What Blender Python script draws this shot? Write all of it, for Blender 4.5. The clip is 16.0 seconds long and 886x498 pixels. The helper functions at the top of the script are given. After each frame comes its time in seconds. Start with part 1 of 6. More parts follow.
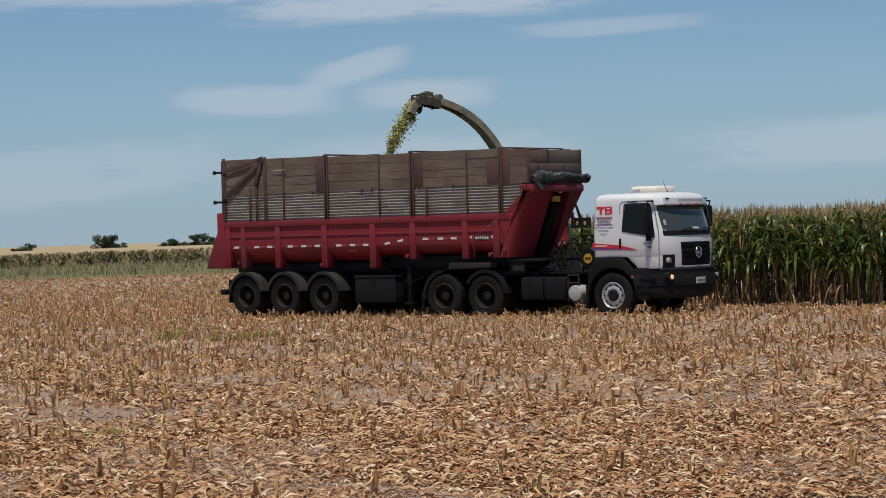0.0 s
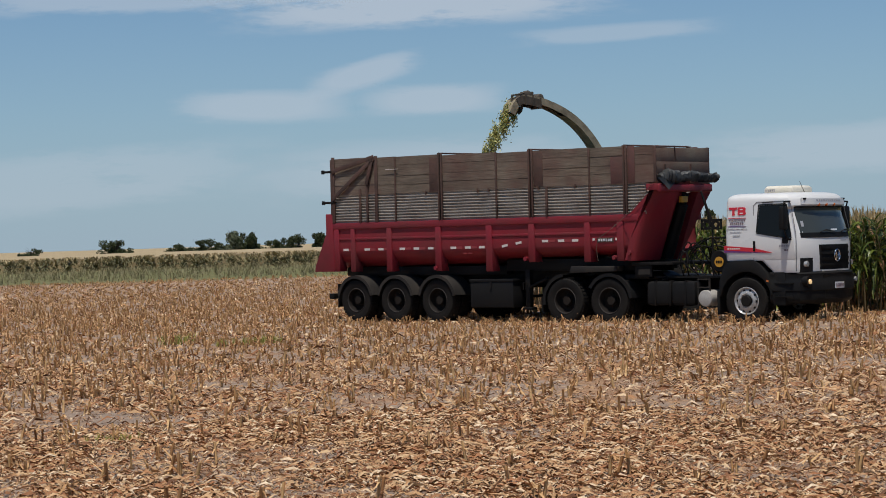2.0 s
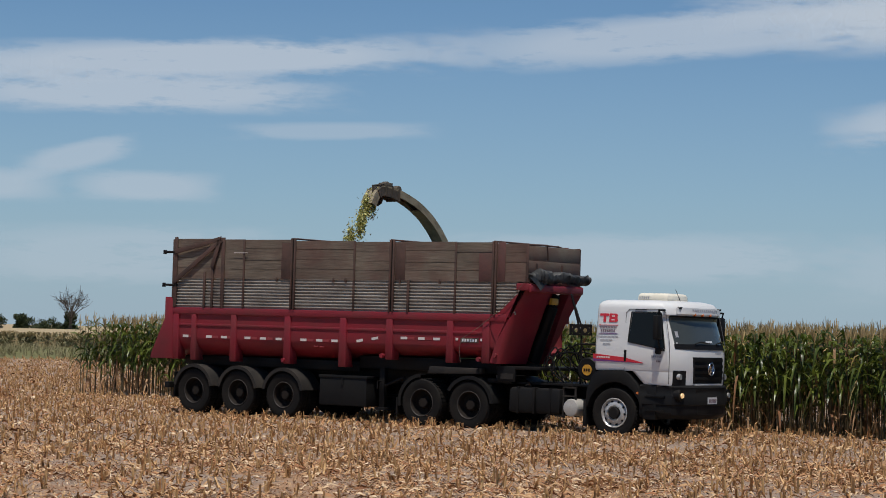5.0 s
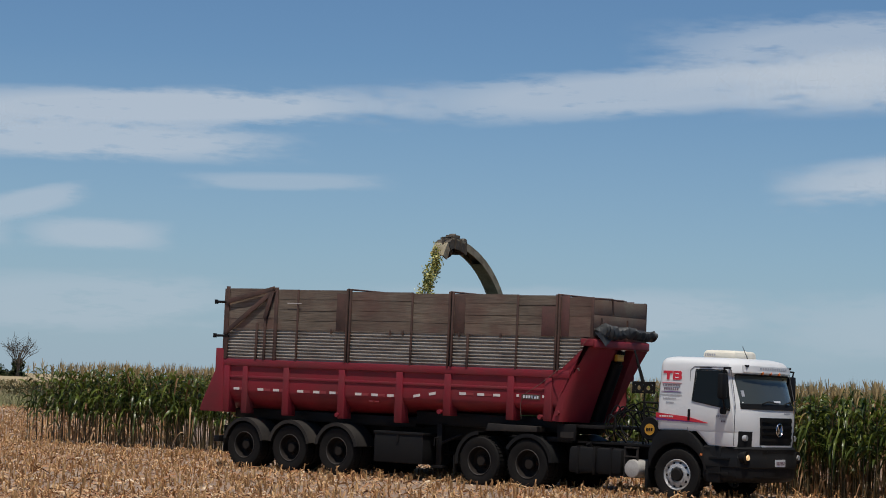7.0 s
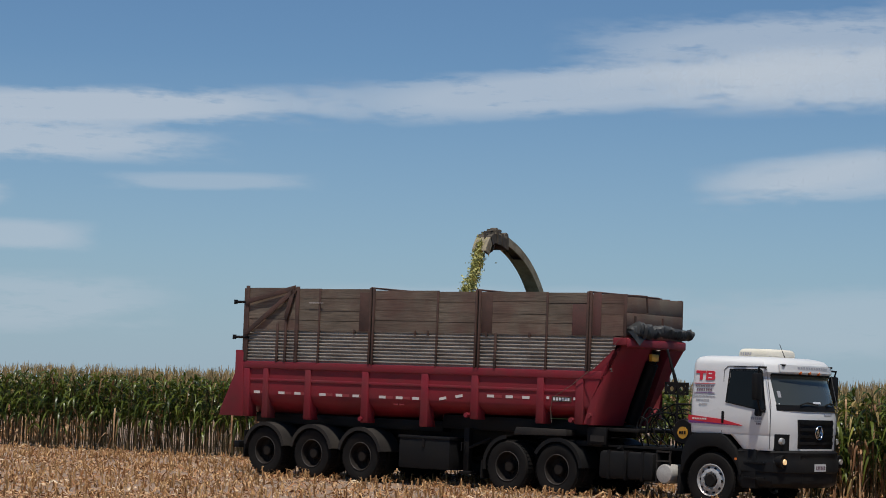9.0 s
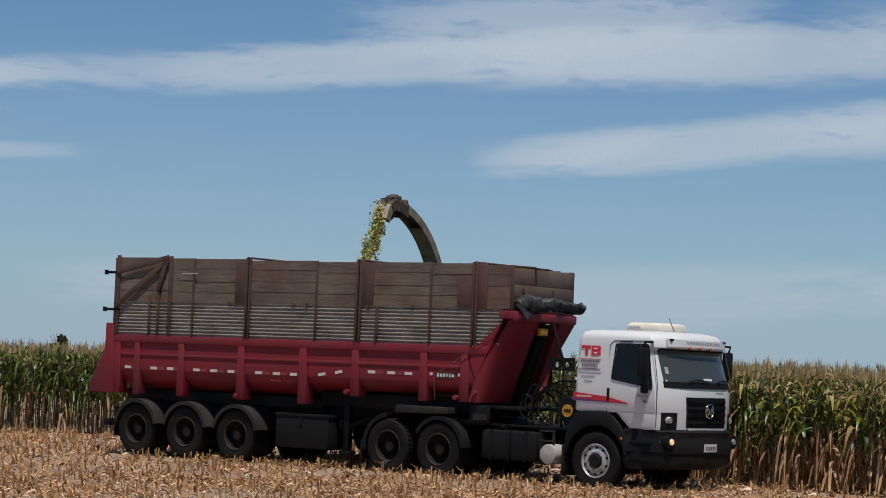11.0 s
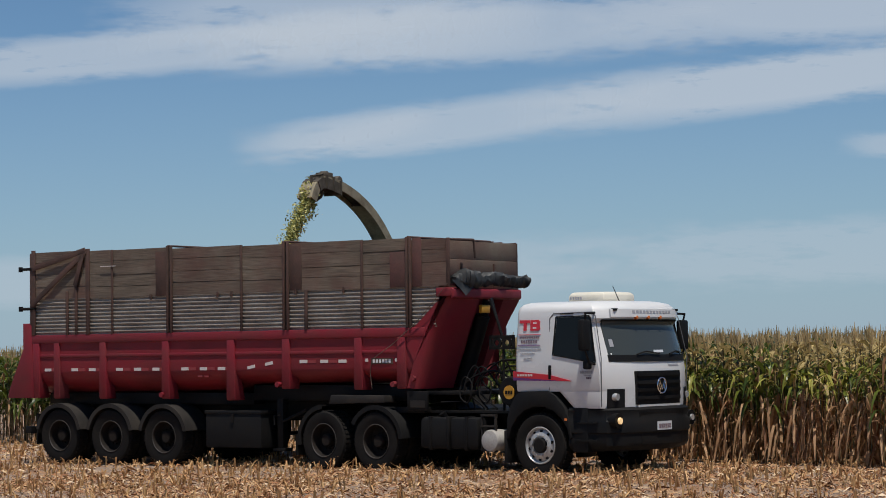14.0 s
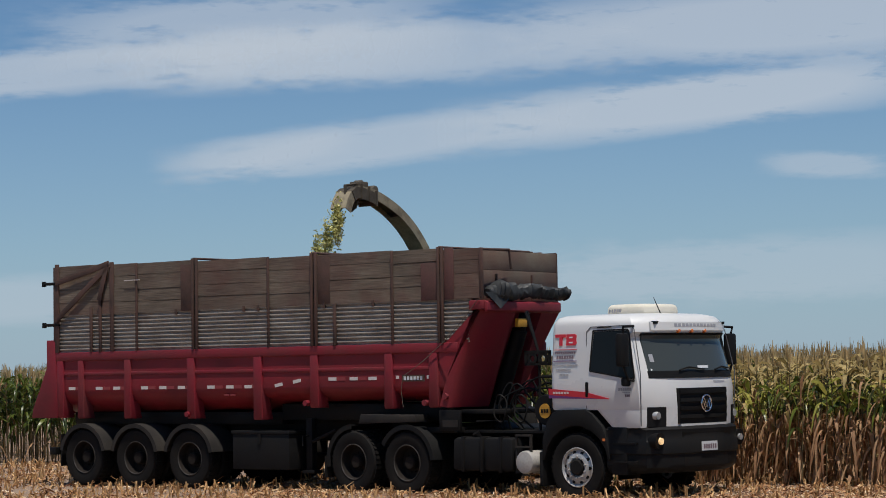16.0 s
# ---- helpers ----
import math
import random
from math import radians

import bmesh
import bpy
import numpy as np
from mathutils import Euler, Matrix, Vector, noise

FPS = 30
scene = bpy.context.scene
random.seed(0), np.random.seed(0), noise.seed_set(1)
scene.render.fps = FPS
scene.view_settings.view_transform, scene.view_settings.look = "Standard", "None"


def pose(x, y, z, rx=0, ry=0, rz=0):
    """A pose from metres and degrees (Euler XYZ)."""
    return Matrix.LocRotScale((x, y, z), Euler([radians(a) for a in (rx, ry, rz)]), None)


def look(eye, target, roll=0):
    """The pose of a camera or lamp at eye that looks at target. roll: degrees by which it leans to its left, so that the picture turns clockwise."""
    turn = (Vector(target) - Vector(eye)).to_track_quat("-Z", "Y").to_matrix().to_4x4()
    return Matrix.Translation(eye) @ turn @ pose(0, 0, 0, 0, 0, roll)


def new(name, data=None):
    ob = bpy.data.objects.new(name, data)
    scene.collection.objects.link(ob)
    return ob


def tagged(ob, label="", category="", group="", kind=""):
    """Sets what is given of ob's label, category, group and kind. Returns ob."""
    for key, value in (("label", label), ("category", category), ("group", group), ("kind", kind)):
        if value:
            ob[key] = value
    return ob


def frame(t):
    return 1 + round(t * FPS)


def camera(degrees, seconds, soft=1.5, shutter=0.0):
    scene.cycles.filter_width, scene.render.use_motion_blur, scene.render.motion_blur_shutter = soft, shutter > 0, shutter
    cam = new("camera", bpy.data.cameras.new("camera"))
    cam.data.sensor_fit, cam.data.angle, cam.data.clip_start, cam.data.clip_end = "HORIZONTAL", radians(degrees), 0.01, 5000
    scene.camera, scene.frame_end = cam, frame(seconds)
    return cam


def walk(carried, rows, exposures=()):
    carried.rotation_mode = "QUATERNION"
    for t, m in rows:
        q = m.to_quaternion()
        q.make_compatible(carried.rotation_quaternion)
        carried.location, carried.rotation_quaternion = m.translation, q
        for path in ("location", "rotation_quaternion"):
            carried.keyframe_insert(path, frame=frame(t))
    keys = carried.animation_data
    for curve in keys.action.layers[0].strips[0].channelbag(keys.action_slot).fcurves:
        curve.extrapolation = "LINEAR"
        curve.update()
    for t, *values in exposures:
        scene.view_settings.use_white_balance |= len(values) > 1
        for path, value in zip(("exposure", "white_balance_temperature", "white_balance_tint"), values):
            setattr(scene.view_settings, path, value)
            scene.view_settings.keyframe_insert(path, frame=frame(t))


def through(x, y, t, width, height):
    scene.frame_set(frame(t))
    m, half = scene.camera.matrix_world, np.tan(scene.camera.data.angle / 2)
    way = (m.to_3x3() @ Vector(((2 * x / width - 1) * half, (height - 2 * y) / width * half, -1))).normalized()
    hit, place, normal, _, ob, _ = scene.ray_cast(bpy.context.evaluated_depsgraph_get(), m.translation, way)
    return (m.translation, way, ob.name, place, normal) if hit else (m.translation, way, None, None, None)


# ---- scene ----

# ---------------------------------------------------------------- camera
EYE = Vector((0.0, 0.0, 1.85))
cam = camera(23.16, 16.0, soft=0.95)
# seconds, bearing to the right of +y, pitch up, roll (degrees)
PAN = [(0, 1.84, -0.21, -1.86), (0.5, 1.74, -0.16, -1.76), (1, 1.63, -0.14, -1.91), (1.5, 1.62, -0.13, -1.76), (2, 1.68, -0.05, -1.76),
       (2.5, 2.29, 0.08, -1.52), (3, 4.60, 0.79, -1.22), (3.5, 6.70, 1.15, -0.60), (4, 7.96, 1.58, 0.01), (4.5, 8.78, 2.01, 0.75),
       (7, 10.67, 3.89, 2.11), (7.5, 10.84, 4.00, 2.12), (8, 11.07, 4.16, 2.26), (10.5, 17.07, 3.33, 1.47), (11, 18.63, 3.41, 1.98),
       (11.5, 20.12, 3.40, 2.13), (12, 21.68, 2.94, 2.13), (12.5, 22.34, 2.91, 1.37), (13, 22.79, 2.89, 0.18), (13.5, 23.52, 2.94, -0.57),
       (14, 24.68, 3.01, -1.09), (14.5, 25.31, 3.06, -1.33), (15, 26.03, 3.20, -1.24), (15.5, 26.46, 3.32, -1.30), (16, 26.81, 3.48, -1.30)]


def aim(az, el, far=100.0):
    a, e = radians(az), radians(el)
    return EYE + far * Vector((math.sin(a) * math.cos(e), math.cos(a) * math.cos(e), math.sin(e)))


walk(cam, [(t, look(EYE, aim(az, el), roll)) for t, az, el, roll in PAN])

# the trailer's rear-most front axle on the ground: seconds, x, y, heading, and the tractor's turn on the fifth wheel
ROAD = [(0, -0.50, 56.41, -41.65, 3.03), (0.5, 0.16, 55.82, -41.99, 3.20), (1, 0.85, 55.22, -42.60, 3.31), (1.5, 1.57, 54.61, -43.27, 3.40),
        (2, 2.23, 53.99, -43.80, 3.44), (2.5, 2.89, 53.37, -44.23, 3.22), (3, 3.46, 52.78, -44.41, 3.11), (3.5, 3.99, 52.22, -44.73, 2.89),
        (4, 4.50, 51.69, -45.01, 2.61), (4.5, 4.97, 51.20, -45.41, 2.31), (7, 7.70, 48.81, -48.34, 0.28), (7.5, 8.18, 48.28, -49.23, 0.16),
        (8, 8.65, 47.70, -49.99, -0.02), (10.5, 10.79, 44.44, -54.23, -2.47), (11, 11.20, 43.77, -55.16, -2.53), (11.5, 11.56, 43.12, -56.05, -2.83),
        (12, 11.91, 42.49, -57.07, -3.25), (12.5, 12.29, 41.87, -58.10, -3.51), (13, 12.67, 41.26, -59.09, -3.84), (13.5, 13.00, 40.63, -60.07, -4.02),
        (14, 13.30, 40.01, -60.97, -3.91), (14.5, 13.64, 39.39, -62.03, -3.85), (15, 13.97, 38.78, -63.17, -4.03), (15.5, 14.30, 38.16, -64.21, -4.01),
        (16, 14.60, 37.54, -65.26, -4.09)]
KING = 4.416      # fifth wheel, ahead of the trailer's origin
NOSE_DOWN = 0.447  # the rig leans forward on the soft ground
RT, RX, RY, RH, RA = [np.array(col) for col in zip(*ROAD)]

# the chute's outlet along the trailer's middle, the bearing from the outlet back to its turret, and the spout's lift
CHUTE = [(0, 1.80, 57, 0.10), (1.5, 1.33, 57, 0.06), (3.5, 0.88, 55, 0.01), (7, 1.50, 42, -0.08), (11, 2.34, 43, -0.04), (12.5, 2.26, 52, -0.06), (14.5, 2.36, 58, -0.08), (16, 2.40, 60, -0.10)]
OUT_Y = 0.45
REACH = 3.0


def road(t):
    return [float(np.interp(t, RT, c)) for c in (RX, RY, RH, RA)]


def on_trailer(t, x, y):
    ox, oy, h, _ = road(t)
    c, s = math.cos(radians(h)), math.sin(radians(h))
    return ox + x * c - y * s, oy + x * s + y * c


# ---------------------------------------------------------------- sky and sun
SUN_EL, SUN_AZ = 71.0, 194.0
world = bpy.data.worlds.new("sky")
scene.world = world
world.use_nodes = True
wn = world.node_tree
sky = wn.nodes.new("ShaderNodeTexSky")
sky.sky_type, sky.sun_disc = "NISHITA", False
sky.sun_elevation, sky.sun_rotation = radians(SUN_EL), radians(SUN_AZ)
sky.altitude = 600.0
sky.air_density, sky.dust_density, sky.ozone_density = 1.0, 0.0, 3.2
clear = wn.nodes.new("ShaderNodeMixRGB")
clear.blend_type = "MULTIPLY"
clear.inputs[0].default_value, clear.inputs[2].default_value = 1.0, (0.72, 0.885, 1.01, 1)
wn.links.new(sky.outputs[0], clear.inputs[1])
wn.links.new(clear.outputs[0], wn.nodes["Background"].inputs[0])
wn.nodes["Background"].inputs[1].default_value = 0.075
sun = new("sun", bpy.data.lights.new("sun", "SUN"))
sun.data.energy, sun.data.angle, sun.data.color = 4.2, radians(0.55), (1.0, 0.95, 0.87)
sun.matrix_world = look(aim(SUN_AZ, SUN_EL), EYE)
scene.view_settings.exposure = 0.0


# ---------------------------------------------------------------- materials
class Mat:
    """A node material with a Principled surface and a few shorthand calls."""

    def __init__(self, name, rough=0.6, metal=0.0, **inputs):
        self.m = bpy.data.materials.new(name)
        self.m.use_nodes = True
        self.t = self.m.node_tree
        self.p = self.t.nodes["Principled BSDF"]
        self.p.inputs["Roughness"].default_value = rough
        self.p.inputs["Metallic"].default_value = metal
        for k, v in inputs.items():
            self.p.inputs[k.replace("_", " ")].default_value = v
        self.co = None

    def node(self, kind, **props):
        n = self.t.nodes.new(kind)
        for k, v in props.items():
            if k == "operation":
                n.operation = v
            elif k == "blend":
                n.blend_type = v
        return n

    def link(self, a, b):
        self.t.links.new(a, b)

    def coords(self, kind="Object"):
        return self.node("ShaderNodeTexCoord").outputs[kind]

    def noise(self, scale, detail=4.0, stretch=None, kind="Object", rough=0.55):
        n = self.node("ShaderNodeTexNoise")
        n.inputs["Scale"].default_value, n.inputs["Detail"].default_value, n.inputs["Roughness"].default_value = scale, detail, rough
        v = self.coords(kind)
        if stretch:
            mp = self.node("ShaderNodeMapping")
            mp.inputs["Scale"].default_value = stretch
            self.link(v, mp.inputs[0])
            v = mp.outputs[0]
        self.link(v, n.inputs["Vector"])
        return n.outputs[0]

    def ramp(self, fac, stops):
        r = self.node("ShaderNodeValToRGB")
        while len(r.color_ramp.elements) < len(stops):
            r.color_ramp.elements.new(0.5)
        for e, (pos, col) in zip(r.color_ramp.elements, stops):
            e.position, e.color = pos, (*(col if isinstance(col, tuple) else (col,) * 3), 1)
        self.link(fac, r.inputs[0])
        return r.outputs[0]

    def mix(self, fac, a, b, blend="MIX"):
        n = self.node("ShaderNodeMixRGB", blend=blend)
        for v, i in ((fac, 0), (a, 1), (b, 2)):
            if isinstance(v, (int, float)):
                n.inputs[i].default_value = v if i == 0 else (v, v, v, 1)
            elif isinstance(v, tuple):
                n.inputs[i].default_value = (*v, 1)
            else:
                self.link(v, n.inputs[i])
        return n.outputs[0]

    def colour(self, c):
        if isinstance(c, tuple):
            self.p.inputs["Base Color"].default_value = (*c, 1)
        else:
            self.link(c, self.p.inputs["Base Color"])
        return self

    def roughness(self, c):
        self.link(c, self.p.inputs["Roughness"])
        return self

    def bump(self, h, strength=0.3, dist=0.01):
        b = self.node("ShaderNodeBump")
        b.inputs["Strength"].default_value, b.inputs["Distance"].default_value = strength, dist
        self.link(h, b.inputs["Height"])
        self.link(b.outputs[0], self.p.inputs["Normal"])
        return self


def worn(name, base, dirt, scale=2.0, amount=0.5, rough=0.5, metal=0.0, fine=30.0, bump=0.15, grain=0.35, **kw):
    """Paint, rubber or steel with large stains and fine grain."""
    m = Mat(name, rough, metal, **kw)
    big = m.ramp(m.noise(scale, 6.0), [(0.42, 0.0), (0.68, 1.0)])
    small = m.noise(fine, 3.0)
    c = m.mix(m.mix(1.0, big, amount, "MULTIPLY"), base, dirt)
    c = m.mix(grain, c, m.ramp(small, [(0.3, 0.45), (0.7, 1.0)]), "MULTIPLY")
    m.colour(c).bump(small, bump, 0.004)
    m.roughness(m.ramp(big, [(0.0, max(0.05, rough - 0.08)), (1.0, min(1.0, rough + 0.25))]))
    return m.m


def leafy(name, lo, hi, rough=0.45, through=0.35, gloss=0.25):
    """Thin leaf that lets light through; each leaf differs."""
    m = Mat(name, rough, 0.0, Specular_IOR_Level=gloss)
    g = m.node("ShaderNodeNewGeometry")
    c = m.mix(g.outputs["Random Per Island"], lo, hi)
    c = m.mix(0.5, c, m.ramp(m.noise(9.0, 3.0), [(0.3, 0.5), (0.7, 1.25)]), "MULTIPLY")
    m.colour(c)
    tr = m.node("ShaderNodeBsdfTranslucent")
    m.link(c, tr.inputs[0])
    mx = m.node("ShaderNodeMixShader")
    mx.inputs[0].default_value = through
    m.link(m.p.outputs[0], mx.inputs[1])
    m.link(tr.outputs[0], mx.inputs[2])
    m.link(mx.outputs[0], m.t.nodes["Material Output"].inputs[0])
    return m.m


RED = worn("red_paint", (0.225, 0.0190, 0.028), (0.150, 0.034, 0.036), 1.1, 0.7, 0.5, 0.0, 45.0, 0.1, 0.2, Specular_IOR_Level=0.22)
RED_FRAME = worn("red_paint_frame", (0.222, 0.0215, 0.032), (0.150, 0.040, 0.040), 1.6, 0.7, 0.5, 0.0, 40.0, 0.1, 0.25, Specular_IOR_Level=0.22)
RUST = worn("rusty_steel_post", (0.098, 0.050, 0.037), (0.055, 0.038, 0.032), 2.5, 0.8, 0.8, 0.1, 35.0)
RUST_RED = worn("faded_red_plate", (0.118, 0.048, 0.040), (0.085, 0.052, 0.043), 3.0, 0.8, 0.8, 0.0, 30.0)
WHITE = worn("white_cab_paint", (0.66, 0.66, 0.655), (0.57, 0.555, 0.52), 0.8, 0.35, 0.32, 0.0, 60.0, 0.01, 0.03, Coat_Weight=0.25)
CREAM = worn("cream_plastic", (0.72, 0.67, 0.56), (0.55, 0.50, 0.40), 3.0, 0.5, 0.5, 0.0, 30.0, 0.03, 0.08)
RUBBER = worn("dusty_rubber", (0.008, 0.007, 0.0065), (0.022, 0.019, 0.016), 2.2, 0.8, 0.85, 0.0, 25.0, 0.4, Specular_IOR_Level=0.18)
BLACK = worn("black_chassis_paint", (0.006, 0.0055, 0.0055), (0.019, 0.0165, 0.0145), 1.5, 0.6, 0.6, Specular_IOR_Level=0.18)
PLASTIC = worn("dark_grey_plastic", (0.0075, 0.0075, 0.008), (0.016, 0.0148, 0.0136), 1.4, 0.6, 0.65, Specular_IOR_Level=0.18)
FENDER = worn("dusty_grey_fender", (0.023, 0.0205, 0.019), (0.048, 0.041, 0.035), 1.8, 0.8, 0.8, Specular_IOR_Level=0.2)
STEEL = worn("brushed_alloy", (0.50, 0.49, 0.475), (0.24, 0.22, 0.20), 5.0, 0.6, 0.42, 0.35)
DULL_RIM = worn("dirty_dark_rim", (0.014, 0.011, 0.0095), (0.028, 0.022, 0.018), 4.0, 0.7, 0.85, Specular_IOR_Level=0.15)
RIM_LIP = worn("worn_rim_lip", (0.034, 0.028, 0.024), (0.016, 0.013, 0.011), 6.0, 0.6, 0.75, 0.1)
SILVER = worn("silver_tank_paint", (0.42, 0.40, 0.37), (0.28, 0.25, 0.22), 4.0, 0.5, 0.45)
TARP = worn("black_tarpaulin", (0.018, 0.019, 0.020), (0.075, 0.078, 0.078), 3.0, 0.7, 0.6, 0.0, 18.0, 0.5)
YELLOW = worn("yellow_badge", (0.55, 0.27, 0.02), (0.42, 0.21, 0.03), 5.0, 0.4, 0.5)
CHUTE_TAN = worn("tan_chute_paint", (0.30, 0.255, 0.170), (0.155, 0.125, 0.082), 4.0, 0.85, 0.7)
CHUTE_DARK = worn("dark_chute_steel", (0.085, 0.068, 0.048), (0.045, 0.037, 0.028), 4.0, 0.8, 0.75)
MACHINE = worn("green_machine_paint", (0.045, 0.085, 0.015), (0.05, 0.065, 0.03), 1.5, 0.6, 0.4)
SIGN_RED = Mat("red_vinyl", 0.4).colour((0.52, 0.02, 0.035)).m
SIGN_PURPLE = Mat("purple_vinyl", 0.4).colour((0.13, 0.03, 0.16)).m
SIGN_DARK = Mat("dark_lettering", 0.5).colour((0.17, 0.12, 0.14)).m
SIGN_GREY = Mat("grey_lettering", 0.4).colour((0.33, 0.33, 0.35)).m
PLATE = Mat("plate_white", 0.4).colour((0.62, 0.63, 0.64)).m
TAPE_W = Mat("white_reflective_tape", 0.35).colour((0.62, 0.56, 0.53)).m
TAPE_R = Mat("red_reflective_tape", 0.35).colour((0.25, 0.03, 0.033)).m
SEAM = Mat("dark_seam", 0.8).colour((0.09, 0.09, 0.095)).m
GLASS = Mat("dark_tinted_glass", 0.10, 0.0, IOR=1.25).colour((0.010, 0.012, 0.013)).m
SCREEN = Mat("windscreen_glass", 0.12, 0.0, IOR=1.42).colour((0.050, 0.058, 0.056)).m
LENS = Mat("clear_lamp_lens", 0.08, 0.3, Coat_Weight=1.0).colour((0.45, 0.45, 0.44)).m
ORANGE = Mat("orange_lamp_lens", 0.25).colour((0.62, 0.17, 0.04)).m
CHROME = Mat("chrome", 0.15, 1.0).colour((0.70, 0.70, 0.71)).m
_fog = Mat("lit_fog_lamp", 0.2).colour((0.8, 0.6, 0.35))
_fog.p.inputs["Emission Color"].default_value = (1.0, 0.62, 0.28, 1)
_fog.p.inputs["Emission Strength"].default_value = 0.5
FOG = _fog.m


def wood_mat():
    m = Mat("weathered_plank_wood", 0.8)
    o = m.node("ShaderNodeObjectInfo")
    grain = m.noise(3.0, 7.0, (0.9, 30.0, 30.0))
    stain = m.ramp(m.noise(1.3, 5.0), [(0.42, 0.0), (0.66, 1.0)])
    c = m.ramp(grain, [(0.28, (0.080, 0.063, 0.047)), (0.5, (0.152, 0.122, 0.093)), (0.72, (0.216, 0.180, 0.143))])
    c = m.mix(m.mix(1.0, stain, 0.62, "MULTIPLY"), c, (0.118, 0.052, 0.042))
    dirt = m.ramp(m.noise(0.9, 6.0, (1.0, 1.0, 2.0)), [(0.38, (0.72, 0.69, 0.66)), (0.62, (1.08, 1.06, 1.03))])
    c = m.mix(0.85, c, dirt, "MULTIPLY")
    c = m.mix(0.7, c, m.ramp(o.outputs["Random"], [(0.0, (0.84, 0.80, 0.77)), (0.5, (0.98, 0.96, 0.94)), (1.0, (1.14, 1.10, 1.05))]), "MULTIPLY")
    return m.colour(c).bump(grain, 0.5, 0.006).m


def corrugated_mat():
    m = Mat("dull_zinc_sheet", 0.5, 0.1)
    st = m.ramp(m.noise(1.6, 6.0, (1.0, 1.0, 2.5)), [(0.4, 0.0), (0.7, 1.0)])
    c = m.mix(st, (0.295, 0.265, 0.230), (0.175, 0.145, 0.122))
    return m.colour(m.mix(0.5, c, m.ramp(m.noise(14.0, 3.0), [(0.3, 0.55), (0.7, 1.1)]), "MULTIPLY")).m


WOOD, ZINC = wood_mat(), corrugated_mat()
LEAF = leafy("green_corn_leaf", (0.026, 0.048, 0.008), (0.138, 0.168, 0.026), 0.34, 0.30, 0.38)
LEAF_PALE = leafy("yellowing_corn_leaf", (0.15, 0.185, 0.026), (0.50, 0.47, 0.11), 0.34, 0.42, 0.45)
LEAF_TAN = leafy("tan_upper_corn_leaf", (0.25, 0.185, 0.068), (0.54, 0.41, 0.18), 0.6, 0.34)
LEAF_DRY = leafy("dry_corn_leaf", (0.27, 0.128, 0.064), (0.68, 0.435, 0.245), 0.6, 0.42)
STALK = leafy("corn_stalk", (0.060, 0.046, 0.023), (0.165, 0.118, 0.058), 0.5, 0.05)
TASSEL = leafy("straw_tassel", (0.34, 0.235, 0.11), (0.60, 0.44, 0.22), 0.7, 0.25)


def straw_mat():
    m = Mat("mixed_straw", 0.75, 0.0, Specular_IOR_Level=0.2)
    g = m.node("ShaderNodeNewGeometry")
    c = m.ramp(g.outputs["Random Per Island"], [(0.0, (0.11, 0.052, 0.028)), (0.25, (0.33, 0.145, 0.066)), (0.5, (0.44, 0.245, 0.118)), (0.80, (0.55, 0.36, 0.195)), (1.0, (0.74, 0.58, 0.40))])
    return m.colour(m.mix(0.5, c, m.ramp(m.noise(14.0, 3.0), [(0.3, 0.45), (0.7, 1.15)]), "MULTIPLY")).m


STRAW = straw_mat()
STUB = leafy("cut_stalk_stubble", (0.34, 0.160, 0.062), (0.70, 0.45, 0.215), 0.65, 0.2)
CHAFF = leafy("fresh_chopped_maize", (0.27, 0.27, 0.055), (0.76, 0.71, 0.31), 0.6, 0.25)
BUSH = leafy("dark_bush_leaf", (0.030, 0.045, 0.018), (0.070, 0.085, 0.035), 0.6, 0.15)
BUSH_GREY = leafy("grey_willow_leaf", (0.10, 0.12, 0.07), (0.17, 0.19, 0.12), 0.6, 0.15)
BARK = worn("dark_bark", (0.075, 0.06, 0.048), (0.05, 0.04, 0.035), 3.0, 0.6, 0.9)
GRASS = leafy("rough_green_grass", (0.17, 0.160, 0.078), (0.34, 0.285, 0.165), 0.7, 0.2)
FAR_GREEN = leafy("far_crop_green", (0.13, 0.132, 0.068), (0.27, 0.235, 0.125), 0.7, 0.15)
FAR_TAN = leafy("far_crop_tassel", (0.30, 0.23, 0.12), (0.45, 0.36, 0.20), 0.7, 0.15)


